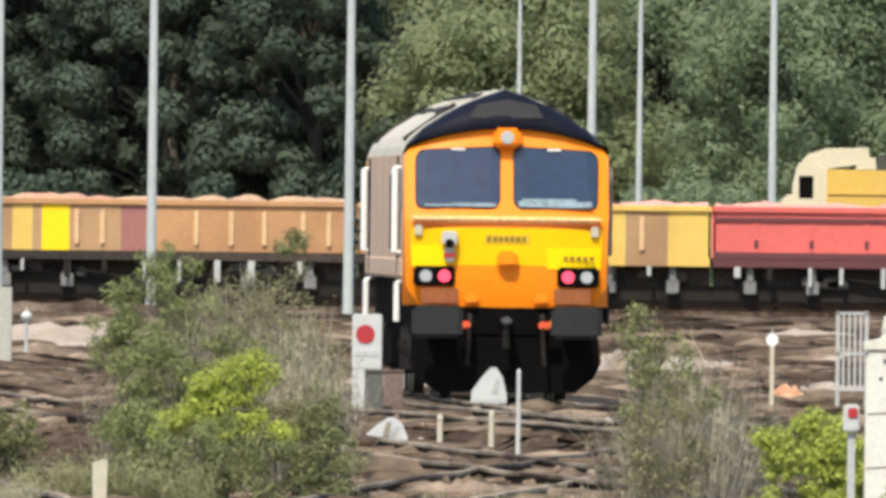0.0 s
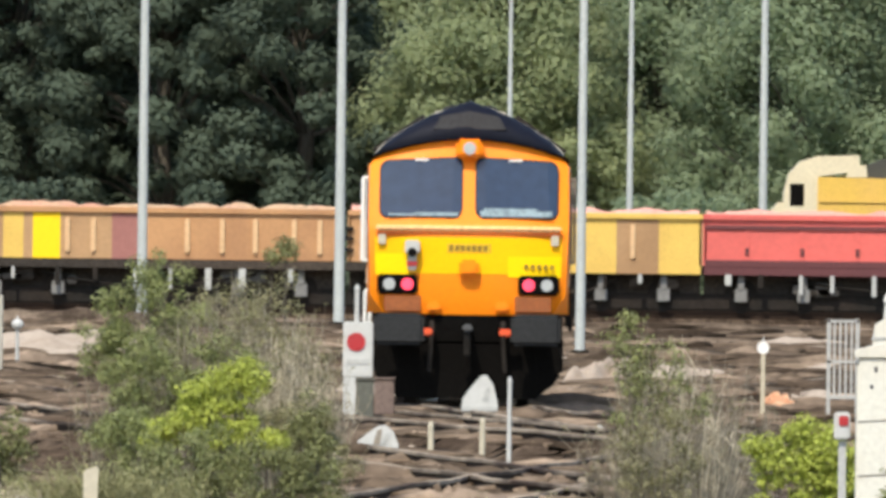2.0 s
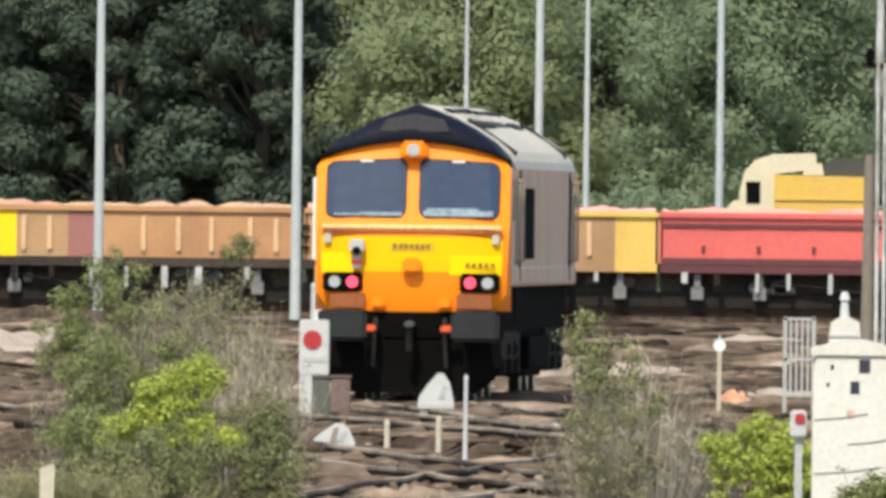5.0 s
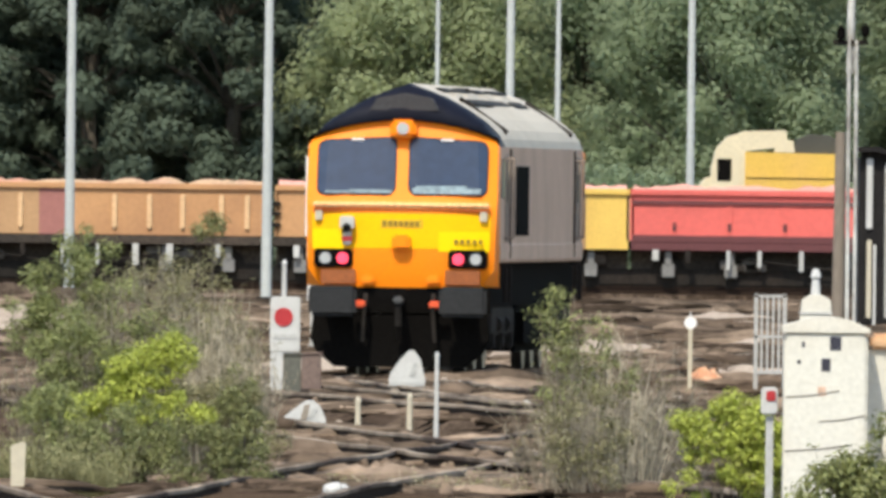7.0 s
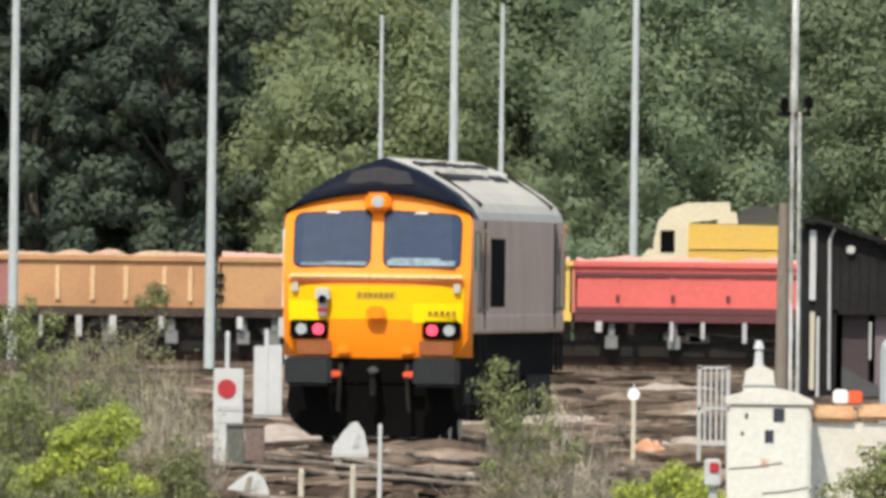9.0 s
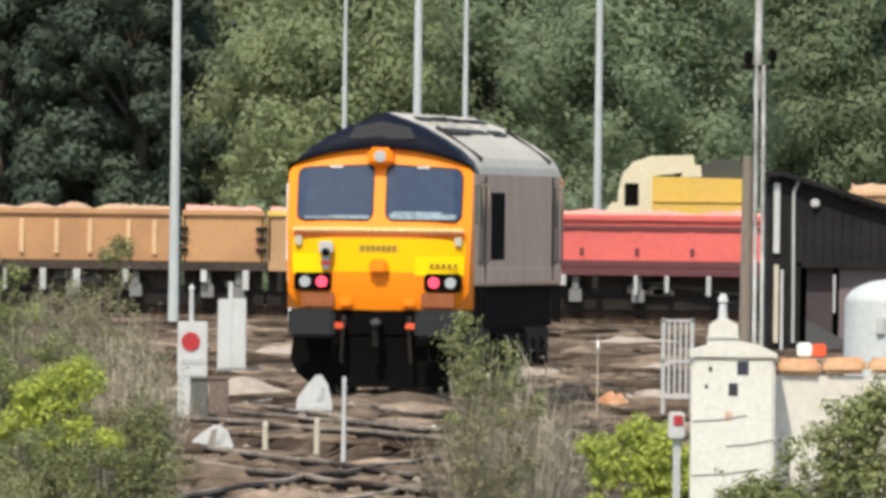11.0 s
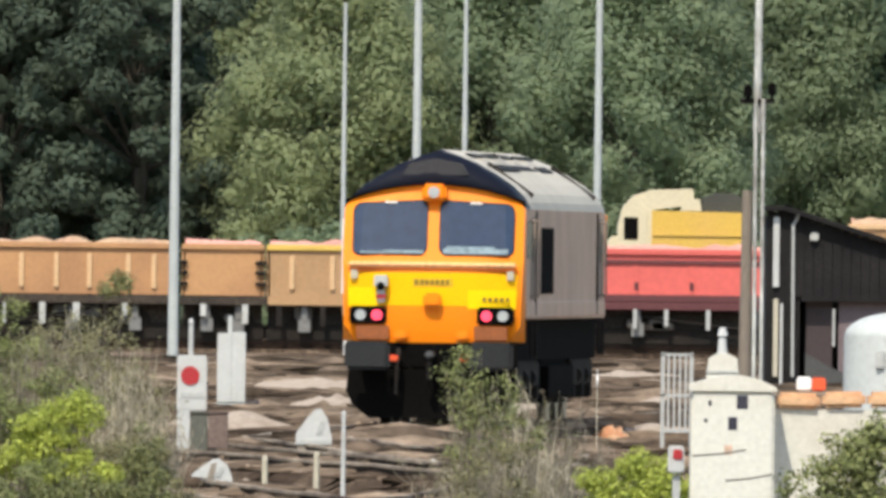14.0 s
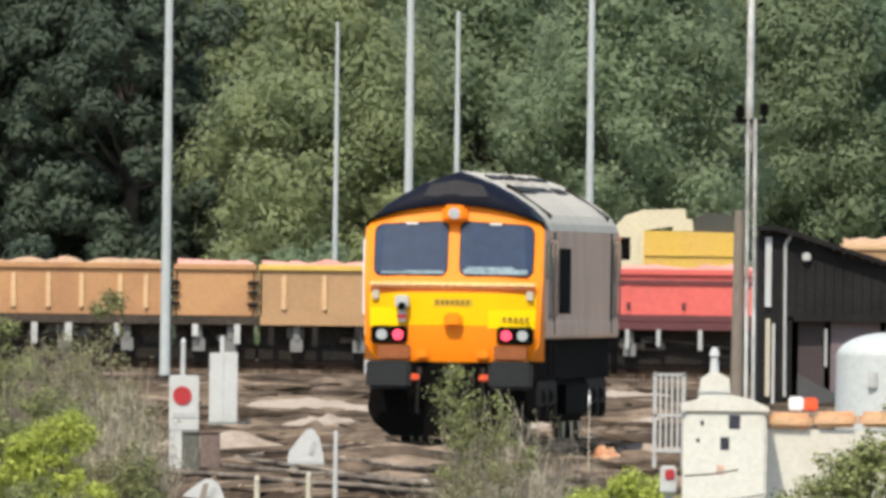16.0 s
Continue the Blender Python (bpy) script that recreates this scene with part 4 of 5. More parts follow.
def ground_signal(x, y, w, h, label, z=-0.3):
    """White hooded dwarf signal seen from behind, on a grey base with two legs."""
    t = thing("ground_signal", label, "signal", (x, y, z), 0, "dwarf signals")
    outline = [(-0.5, 0.36), (-0.47, 0.58), (-0.2, 0.82), (0.04, 0.99), (0.2, 1.0), (0.38, 0.83), (0.5, 0.5), (0.5, 0.36)]
    hood = part("hood", prism([(u * w, v * h) for u, v in outline], -0.1, 0.12), WHITE, t, "white sheet-metal hood")
    part("notch", prism([(0.05 * w, 0.55 * h), (0.22 * w, 0.55 * h), (0.3 * w, 0.78 * h), (0.2 * w, 0.78 * h)], -0.112, -0.1), PALEGREY, hood)
    if h < 0.5:
        part("gap", prism([(-0.1 * w, 0.5 * h), (0.06 * w, 0.5 * h), (0.12 * w, 0.9 * h), (0.0, 0.88 * h)], -0.11, -0.1), CASEPALE, hood, "dull gap in the hood")
    part("lower_lip", boxes((-0.49 * w, 0.49 * w, -0.115, -0.09, 0.36 * h, 0.44 * h), bevel=0.008), PALEGREY, hood)
    part("base", boxes((-0.44 * w, 0.44 * w, -0.1, 0.1, 0.2 * h, 0.36 * h), bevel=0.01), CASEPALE, t, "grey-brown base plate")
    for s in (-0.26, 0.26):
        part("leg", boxes((s * w - 0.085, s * w + 0.085, -0.08, 0.08, 0, 0.22 * h), bevel=0.015), CASEPALE, t)


CASEPALE = material("dusty_base", (0.26, 0.22, 0.175), 0.85, vary=0.2)
ground_signal(0.60, 392, 0.46, 0.72, "white hooded dwarf signal between the tracks", -0.26)
ground_signal(-0.59, 336, 0.46, 0.42, "small white hooded dwarf signal by the siding", -0.24)


def stake(x, y, h, r, mat, label, z=-0.3, lean=0.0):
    t = thing("marker_stake", label, "stake", (x, y, z), 0, "marker stakes")
    part("shaft", rods(((0, 0, 0), (lean, 0, h), r, r * 0.8), sides=8), mat, t)
    part("tip", rods(((lean, 0, h), (lean, 0, h + r * 1.6), r * 1.05, r * 0.4), sides=8), mat, t)


stake(0.80, 320, 1.06, 0.026, WHITE, "thin white-painted stake in the ballast")
stake(-0.01, 336, 0.47, 0.036, CREAM, "short pale stake in the ballast")
stake(0.55, 336, 0.52, 0.034, CREAM, "stubby pale stake in the ballast")
stake(-0.99, 300, 0.5, 0.03, WHITE, "short white stake beside the shrubs")
stake(-1.33, 540, 1.5, 0.05, WHITE, "thin white post behind the signal")
stake(2.58, 300, 0.45, 0.06, CREAM, "short pale stake among dry stems")


def kilometre_post():
    t = thing("marker_post", "cream-painted distance marker on dark legs", "marker post", (-2.89, 263, -0.3))
    part("plate", prism([(-0.06, 0.20), (-0.065, 0.54), (-0.03, 0.56), (0.05, 0.585), (0.065, 0.56), (0.055, 0.20)], -0.02, 0.02), CREAM, t, "cream marker plate")
    for s in (-0.03, 0.03):
        part("leg", rods(((s, 0, 0), (s, 0, 0.22), 0.015)), DARKMET, t)


kilometre_post()


def point_lamp(x, y, h, label):
    t = thing("point_lamp", label, "lamp", (x, y, -0.3), 0, "yard point indicators")
    part("shaft", rods(((0, 0, 0), (0, 0, h), 0.035, 0.03)), PALEGREY if h < 0.8 else CREAM, t)
    bm = bmesh.new()
    ball(bm, (0, 0, h + 0.07), 0.1, (1.05, 1, 0.95))
    part("globe", bm, WHITE, t, "round white indicator head", True)
    part("cap", rods(((0, 0, h + 0.16), (0, 0, h + 0.22), 0.03, 0.015)), PALEGREY, t)


point_lamp(-7.26, 541, 0.74, "round white point indicator on a thin post")


def point_disc(x, y, h):
    """Round target on a strip post, flattened so that edge-on it vanishes from the camera's view."""
    t = thing("point_indicator", "round white point indicator target on a thin strip post", "indicator", (x, y, -0.3), 0, "yard point indicators")
    part("shaft", boxes((-0.03, 0.03, -0.006, 0.006, 0, h), bevel=0.002), CREAM, t)
    part("target", rods(((0, -0.012, h + 0.07), (0, 0.012, h + 0.07), 0.085), sides=24), BRIGHTWHITE, t, "round white target")
    part("spike", prism([(-0.025, h + 0.15), (0.025, h + 0.15), (0.0, h + 0.24)], -0.005, 0.005), PALEGREY, t)
    return t


INDICATOR = point_disc(4.61, 432, 0.92)


def relay_cabinet(x, y, w, h, label, post=True, mat=WHITE):
    t = thing("relay_cabinet", label, "cabinet", (x, y, -0.3), 0, "white cabinets")
    for s in (-1, 1):
        part("door", boxes((min(0, s * w / 2), max(0, s * w / 2), -0.2, -0.16, 0.08, h - 0.02 * (s < 0)), bevel=0.012), mat, t)
    part("body", boxes((-w / 2, w / 2, -0.165, 0.2, 0.05, h - 0.03)), mat, t)
    part("seam", boxes((-0.012, 0.012, -0.206, -0.198, 0.1, h - 0.05)), PALEGREY, t)
    part("plinth", boxes((-w / 2 - 0.04, w / 2 + 0.04, -0.24, 0.24, 0, 0.06)), PALEGREY, t)
    if post:
        part("vent_pipe", rods(((-0.03, 0.1, h - 0.05), (-0.03, 0.1, h + 0.28), 0.04)), mat, t)


relay_cabinet(-0.63, 548, 0.5, 1.33, "tall white two-door relay cabinet with a vent pipe")
relay_cabinet(-7.11, 493, 0.52, 1.45, "pale weathered relay cabinet at the yard's edge", False, material("stone_grey", (0.4, 0.385, 0.33), 0.8, vary=0.15))


def steel_cage():
    t = thing("steel_stillage", "pale grey slatted steel stillage standing on the ground", "stillage", (5.75, 434, -0.3))
    for i in range(6):
        x = -0.2 + i * 0.08
        part("slat", boxes((x - 0.014, x + 0.014, -0.2, -0.18, 0.3, 1.36)), PALEGREY, t)
        part("slat", boxes((x - 0.014, x + 0.014, 0.18, 0.2, 0.3, 1.36)), PALEGREY, t)
    for z in (0.3, 0.8, 1.37):
        part("rail", boxes((-0.22, 0.22, -0.22, 0.22, z - 0.02, z + 0.02)) if z < 0.5 else boxes((-0.22, 0.22, -0.215, -0.175, z - 0.02, z + 0.02)), PALEGREY, t)
    for sx in (-0.2, 0.2):
        for sy in (-0.19, 0.19):
            part("leg", boxes((sx - 0.025, sx + 0.025, sy - 0.025, sy + 0.025, 0, 1.4)), PALEGREY, t)


steel_cage()


# ---- limewashed wall and pier ----
def gate_pier():
    t = thing("gate_pier", "limewashed white gate pier with a shallow domed cap and dark holes", "pier", (3.46, 230, -0.35))
    w = 0.31
    part("shaft", boxes((-w, w, -0.3, 0.3, 0, 1.78), bevel=0.02), LIMEWASH, t)
    cap = prism([(-w - 0.015, 1.78), (-w - 0.015, 1.83), (-0.2, 1.865), (-0.06, 1.895), (0.06, 1.90), (0.2, 1.87), (w + 0.015, 1.81), (w + 0.015, 1.78)], -0.32, 0.32)
    part("cap", cap, LIMEWASH, t, "shallow domed cap")
    for x, z, a, b in ((0.07, 1.70, 0.042, 0.052), (0.0, 1.54, 0.034, 0.048), (-0.17, 1.69, 0.012, 0.02), (-0.2, 1.56, 0.012, 0.015)):
        part("hole", boxes((x - a, x + a, -0.304, -0.296, z - b, z + b), bevel=0.003), material("dark_hole", (0.03, 0.03, 0.045), 0.8), t, "dark square hole")
    for z, x0, x1 in ((1.3, -0.3, 0.1), (1.12, -0.05, 0.3), (0.9, -0.3, 0.2)):
        part("crack", rods(((x0, -0.302, z), ((x0 + x1) / 2, -0.302, z + 0.015), 0.006), (((x0 + x1) / 2, -0.302, z + 0.015), (x1, -0.302, z + 0.05), 0.006), sides=5), material("crack_grey", (0.25, 0.23, 0.2), 0.9), t)
    part("patch", boxes((-0.06, 0.0, -0.303, -0.297, 1.31, 1.38), bevel=0.002), material("brick_blush", (0.55, 0.38, 0.28), 0.9), t, "bared brick patch")


gate_pier()
wall = thing("limewashed_wall", "limewashed white wall with a row of terracotta coping tiles", "wall", kind="structure")
part("wall_face", boxes((3.775, 7.6, 230.1, 230.4, -0.6, 1.3)), LIMEWASH, wall)
rng = random.Random(8)
tile_mesh = None
for i in range(11):
    x = 3.79 + i * 0.34
    tl = part("coping_tile", boxes((0, 0.325, -0.2, 0.2, 0.0, 0.12), bevel=0.03), TERRACOTTA, wall, "weathered terracotta coping") if tile_mesh is None else new("coping_tile", tile_mesh)
    tile_mesh = tl.data
    tl.parent = wall
    tl.matrix_basis = pose(x, 230.25, 1.303 + rng.uniform(0, 0.014), 0, rng.uniform(-1.2, 1.2), rng.uniform(-1, 1))
t = thing("barrier_box", "small white and red plastic barrier block on the coping", "barrier", (4.05, 230.25, 1.437))
part("white_half", boxes((-0.11, 0.0, -0.06, 0.06, 0, 0.105), bevel=0.012), BRIGHTWHITE, t)
part("red_half", boxes((0.001, 0.105, -0.06, 0.06, 0, 0.1), bevel=0.012), VERMILION, t, "orange-red half")


def white_tank():
    t = thing("water_tank", "stained white domed water tank behind the wall", "tank", (5.34, 262, -0.35))
    bm = bmesh.new()
    bmesh.ops.create_cone(bm, cap_ends=False, segments=36, radius1=0.47, radius2=0.46, depth=2.12, matrix=Matrix.Translation((0, 0, 1.06)))
    part("shell", bm, TANKWHITE, t, "", True)
    bm = bmesh.new()
    ball(bm, (0, 0, 2.12), 0.46, (1, 1, 0.45), 32, 12)
    part("dome", bm, TANKWHITE, t, "rounded top", True)
    part("hatch", boxes((-0.2, -0.12, -0.47, -0.40, 1.85, 2.0), bevel=0.01), PALEGREY, t)


white_tank()


def finial_post():
    t = thing("finial_post", "white-painted masonry post with a tapered head and spike", "post", (4.41, 300, -0.35))
    part("shaft", boxes((-0.155, 0.155, -0.15, 0.15, 0, 1.62), bevel=0.01), LIMEWASH, t)
    part("head", prism([(-0.15, 1.62), (0.155, 1.62), (0.145, 1.80), (0.06, 1.85), (-0.05, 1.85), (-0.13, 1.80)], -0.14, 0.14), LIMEWASH, t, "tapered head")
    part("spike", rods(((0, 0, 1.84), (0, 0, 2.02), 0.05, 0.035), ((0, 0, 2.02), (0, 0, 2.1), 0.055, 0.03)), WHITE, t)
    part("band", boxes((-0.16, 0.16, -0.152, -0.147, 1.66, 1.68)), PALEGREY, t)


finial_post()
t = thing("reflector_post", "white post box with a red reflector beside the pier", "reflector", (3.25, 245, -0.35))
part("shaft", boxes((-0.03, 0.03, 0.0, 0.06, 0, 1.05)), PALEGREY, t)
part("case", boxes((-0.07, 0.06, -0.05, 0.03, 1.06, 1.28), bevel=0.015), WHITE, t)
part("reflector", boxes((-0.03, 0.045, -0.062, -0.05, 1.17, 1.25), bevel=0.01), REDPAINT, t, "red reflector")


# ---- shed and timber pole ----
def shed():
    t = thing("shed", "black tarred timber lean-to shed with white timbers and open front", "shed", (10.57, 657, -0.35))
    W, H, fall = 6.0, 3.88, 0.30
    def roof_at(x):
        return H - fall * max(0, x - 0.35)
    n = 30
    for i in range(n):
        x0, x1 = i * W / n, (i + 1) * W / n
        low = 0 if x1 <= 0.75 else 2.0
        part("board", prism([(x0 + 0.006, low), (x1 - 0.006, low), (x1 - 0.006, roof_at(x1) - 0.05), (x0 + 0.006, roof_at(x0) - 0.05)], -0.02 - 0.008 * (i % 2), 0.02), TARRED, t)
    part("roof", prism([(-0.1, H + 0.04), (0.35, H + 0.06), (W + 0.2, roof_at(W + 0.2)), (W + 0.2, roof_at(W + 0.2) - 0.09), (0.35, H - 0.05), (-0.1, H - 0.07)], -0.3, 3.5), TARRED, t, "black felted roof")
    part("lining", prism([(0.04, 0.0), (0.72, 0.0), (0.72, 2.02), (W - 0.04, 2.02), (W - 0.04, roof_at(W) - 0.1), (0.35, H - 0.1), (0.04, H - 0.1)], 0.03, 0.06), TARRED, t)
    part("back_wall", boxes((0, W, 3.2, 3.3, 0, 2.0)), TARRED, t)
    part("end_wall", boxes((0, 0.06, 0.05, 3.2, 0, 3.7)), TARRED, t)
    part("beam", boxes((0.75, W, -0.06, 0.04, 1.9, 2.05)), TARRED, t, "black lintel beam")
    part("door", boxes((0.86, 1.42, 0.3, 0.36, 0.0, 1.9)), PURPLEDOOR, t, "dark plum door leaf")
    part("panel", boxes((1.55, 2.6, 0.25, 0.3, 0.35, 1.9)), material("lilac_panel", (0.16, 0.12, 0.125), 0.7, vary=0.1), t, "faded lilac panel")
    part("door", boxes((2.7, 5.8, 0.3, 0.36, 0.0, 1.9)), PURPLEDOOR, t, "dark plum door leaf")
    part("white_timber", boxes((0.14, 0.27, -0.10, -0.03, 2.2, 3.68)), WHITE, t, "white upright timber")
    part("white_timber", boxes((0.16, 0.26, -0.10, -0.03, 0.3, 1.95)), CREAM, t, "flaking white upright timber")
    part("white_timber", boxes((0.30, 0.36, -0.10, -0.03, 0.1, 1.85)), WHITE, t, "flaking white upright timber")
    part("drain_pipe", rods(((0.58, -0.08, 0.3), (0.56, -0.08, 3.5), 0.035), ((0.56, -0.08, 3.5), (0.68, -0.08, 3.75), 0.035)), PALEGREY, t, "grey drain pipe")
    part("jamb", boxes((1.42, 1.47, 0.0, 0.08, 0.95, 1.75)), PALEGREY, t)
    part("leaning_board", prism([(0.85, 0.15), (1.75, 0.15), (1.75, 0.35), (1.3, 0.55), (0.85, 0.8)], 0.12, 0.2), material("grey_board", (0.07, 0.07, 0.068), 0.85, vary=0.25), t, "dull grey board leaning in the opening")
    part("wall_lamp", boxes((0.92, 1.10, -0.16, -0.03, 3.18, 3.36), bevel=0.03), WHITE, t, "white square wall lamp")


shed()


CONDUIT = material("streaked_conduit", (0.56, 0.56, 0.52), 0.75, vary=0.2, second=(0.16, 0.14, 0.12), amount=0.75, scale=1.6, stretch=(1, 1, 0.5), big=1.0)


def timber_pole():
    t = thing("floodlight_pole", "weathered timber pole with two dark floodlights and white conduits", "pole", (10.01, 640, -0.35))
    part("pole", rods(((-0.14, 0, 0), (-0.12, 0.05, 4.2), 0.135, 0.11), sides=12), POLEWOOD, t, "weathered timber pole")
    for x in (0.05, 0.2):
        part("conduit", rods(((x, -0.1, 0.2), (x - 0.02, -0.1, 6.1), 0.042), sides=8), CONDUIT, t, "pale steel conduit")
    part("crossbar", boxes((-0.3, 0.42, -0.12, -0.04, 6.0, 6.1)), DARKMET, t)
    for s, z in ((-0.14, 6.3), (0.36, 6.35)):
        lamp = part("floodlight", boxes((s - 0.09, s + 0.09, -0.3, -0.1, z - 0.22, z + 0.1), bevel=0.05), BLACK, t, "dark tilted floodlight")
        part("bracket", rods(((s, -0.1, 6.05), (s, -0.1, z), 0.03)), DARKMET, lamp)
    part("upper_pole", rods(((0.06, 0, 5.4), (0.09, 0, 12), 0.085, 0.06), sides=10), CONDUIT, t, "pale upper mast")


timber_pole()


# ---- machine standing behind the wagons ----
def machine():
    t = thing("ballast_machine", "yellow engineering machine with a cream cab behind the wagons", "rail machine", (11.37, 872, 0.0))
    cab = part("cab", prism([(-1.55, 1.2), (-1.55, 3.3), (-1.42, 3.85), (-1.1, 4.2), (-0.6, 4.36), (0.55, 4.40), (0.62, 3.95), (-0.55, 3.8), (-0.62, 1.2)], -1.2, 1.2), DIGCREAM, t, "cream rounded cab and hood")
    part("cab_window", boxes((-1.38, -0.98, -1.215, -1.19, 2.95, 3.58), bevel=0.01), BLACK, cab, "dark cab window")
    part("cab_post", boxes((-0.95, -0.75, -1.23, -1.19, 2.4, 3.8)), DIGCREAM, cab)
    part("nose", prism([(-1.95, 1.2), (-1.95, 2.75), (-1.7, 3.05), (-1.55, 3.05), (-1.55, 1.2)], -1.1, 1.1), DIGCREAM, t)
    part("hopper", prism([(-0.6, 1.2), (-0.6, 3.78), (2.1, 3.74), (2.1, 1.2)], -1.25, 1.25), DIGYELLOW, t, "yellow body")
    part("rib_band", boxes((-0.58, 2.1, -1.30, -1.25, 3.05, 3.17), bevel=0.02), DIGYELLOW, t)
    part("grille", prism([(0.75, 3.72), (0.85, 4.15), (1.2, 4.3), (1.75, 4.28), (2.05, 4.1), (2.1, 3.72)], -1.0, 1.0), material("dark_grille", (0.055, 0.055, 0.045), 0.8, vary=0.3), t, "dark grilled engine cover")
    part("rear_post", boxes((1.98, 2.12, -1.22, -1.1, 3.7, 4.25)), DIGCREAM, t)
    part("front_hump", prism([(0.2, 3.78), (0.3, 4.1), (0.75, 4.12), (0.8, 3.78)], -1.22, -0.8), DIGCREAM, t)
    part("chassis", boxes((-1.9, 2.1, -1.1, 1.1, 0.75, 1.2)), DARKMET, t)
    for x in (-1.2, 1.4):
        bm = bmesh.new()
        for s in (-1, 1):
            rod(bm, (x, s * 0.69, 0.46), (x, s * 0.83, 0.46), 0.46, sides=20)
        part("wheelset", bm, DARKMET, t)


machine()


def rusty_hopper():
    t = thing("hopper_wagon", "rusty tan hopper wagon standing behind the shed", "wagon", (19.6, 872, 0.0))
    part("body", prism([(-3.2, 1.5), (-3.25, 3.35), (3.25, 3.35), (3.2, 1.5), (1.8, 0.95), (-1.8, 0.95)], -1.25, 1.25), WAGONBUFF, t, "rusty tan hopper body")
    part("top_rail", boxes((-3.32, 3.32, -1.32, -1.2, 3.3, 3.46), bevel=0.03), RIBPALE, t)
    for k in range(6):
        part("rib", boxes((-2.9 + k * 1.15, -2.76 + k * 1.15, -1.33, -1.24, 1.6, 3.3), bevel=0.02), WAGONRUST, t)
    bm = bmesh.new()
    bmesh.ops.create_grid(bm, x_segments=40, y_segments=8, size=1)
    for v in bm.verts:
        v.co = Vector((v.co.x * 3.2, v.co.y * 1.2, 3.34 + 0.42 * (1 - v.co.y ** 2) * (0.8 + 0.6 * noise.noise((v.co.x * 5, v.co.y * 2, 4.4)))))
    part("load", bm, LOAD, t, "heaped brown load", True)
    part("chassis", boxes((-3.3, 3.3, -1.0, 1.0, 0.7, 0.95)), DARKMET, t)
    for x in (-2.3, 2.3):
        bm = bmesh.new()
        for s in (-1, 1):
            rod(bm, (x, s * 0.69, 0.46), (x, s * 0.83, 0.46), 0.46, sides=20)
        rod(bm, (x, -0.9, 0.46), (x, 0.9, 0.46), 0.08)
        part("wheelset", bm, DARKMET, t)


rusty_hopper()
tr2 = thing("railway_track", "track under the machine behind the wagons", "track", kind="structure")
for s in (-0.7175, 0.7175):
    part("rail", boxes((-50, 60, 872 + s - 0.035, 872 + s + 0.035, -0.16, 0)), RAIL, tr2)
part("ballast_bed", boxes((-50, 60, 870, 874, -0.5, -0.17)), BALLAST, tr2)


# ---- shrubs and dry growth in front ----
def stem_mesh(name, stems, mat, seed, radius=0.006, wander=0.06):
    """Thin tapering three-sided stems from (foot, tip) pairs, with a bend in each."""
    rng = np.random.default_rng(seed)
    verts, faces = [], []
    for foot, tip in stems:
        a, b = np.array(foot, float), np.array(tip, float)
        bend = rng.normal(scale=wander, size=3) * np.array([1, 1, 0.3])
        n0 = len(verts)
        for k in range(6):
            u = k / 5
            c = a + (b - a) * u + bend * math.sin(u * math.pi) + rng.normal(scale=wander * 0.12, size=3)
            r = radius * (1.15 - 0.8 * u)
            for j in range(3):
                q = j * 2.094
                verts.append((c[0] + r * math.cos(q), c[1] + r * math.sin(q), c[2]))
        for k in range(5):
            for j in range(3):
                p, q = n0 + k * 3 + j, n0 + k * 3 + (j + 1) % 3
                faces.append((p, q, q + 3, p + 3))
    return mesh_of(name, verts, faces, mat)


def shrub(x, y, blobs, mat, seed, leaves, size, label, stems=40, stem_mat=BARK, wild=0.5, stem_radius=0.007, name="shrub", group="shrubs along the bank"):
    """blobs: (dx, z, rx, rz) ellipses of foliage over the foot at (x, y)."""
    rng = random.Random(seed)
    t = thing(name, label, "shrub", (x, y, -0.33), 0, group)
    clumps = []
    for dx, z, rx, rz in blobs:
        n = max(5, int(60 * rx * rz / 0.16))
        for k in range(n):
            a, q = rng.uniform(0, 6.283), math.sqrt(rng.random()) * (1.45 if rng.random() < 0.28 else 1.0)
            clumps.append((dx + rx * q * math.cos(a), rng.uniform(-0.5, 0.5) * rx, z + 0.33 + rz * q * math.sin(a), rng.uniform(0.04, 0.11) * (1 + wild * rng.random())))
    cr = new("foliage", leaf_cloud("foliage", clumps, leaves, size, mat, seed, 0.7))
    cr.parent = t
    pairs = []
    for k in range(stems):
        c = rng.choice(clumps)
        pairs.append(((c[0] * 0.35 + rng.uniform(-0.15, 0.15), c[1] * 0.4, 0), c[:3]))
    st = new("undergrowth", stem_mesh("undergrowth", pairs, stem_mat, seed, stem_radius))
    st.parent = t
    tagged(st, kind="stuff")
    return t


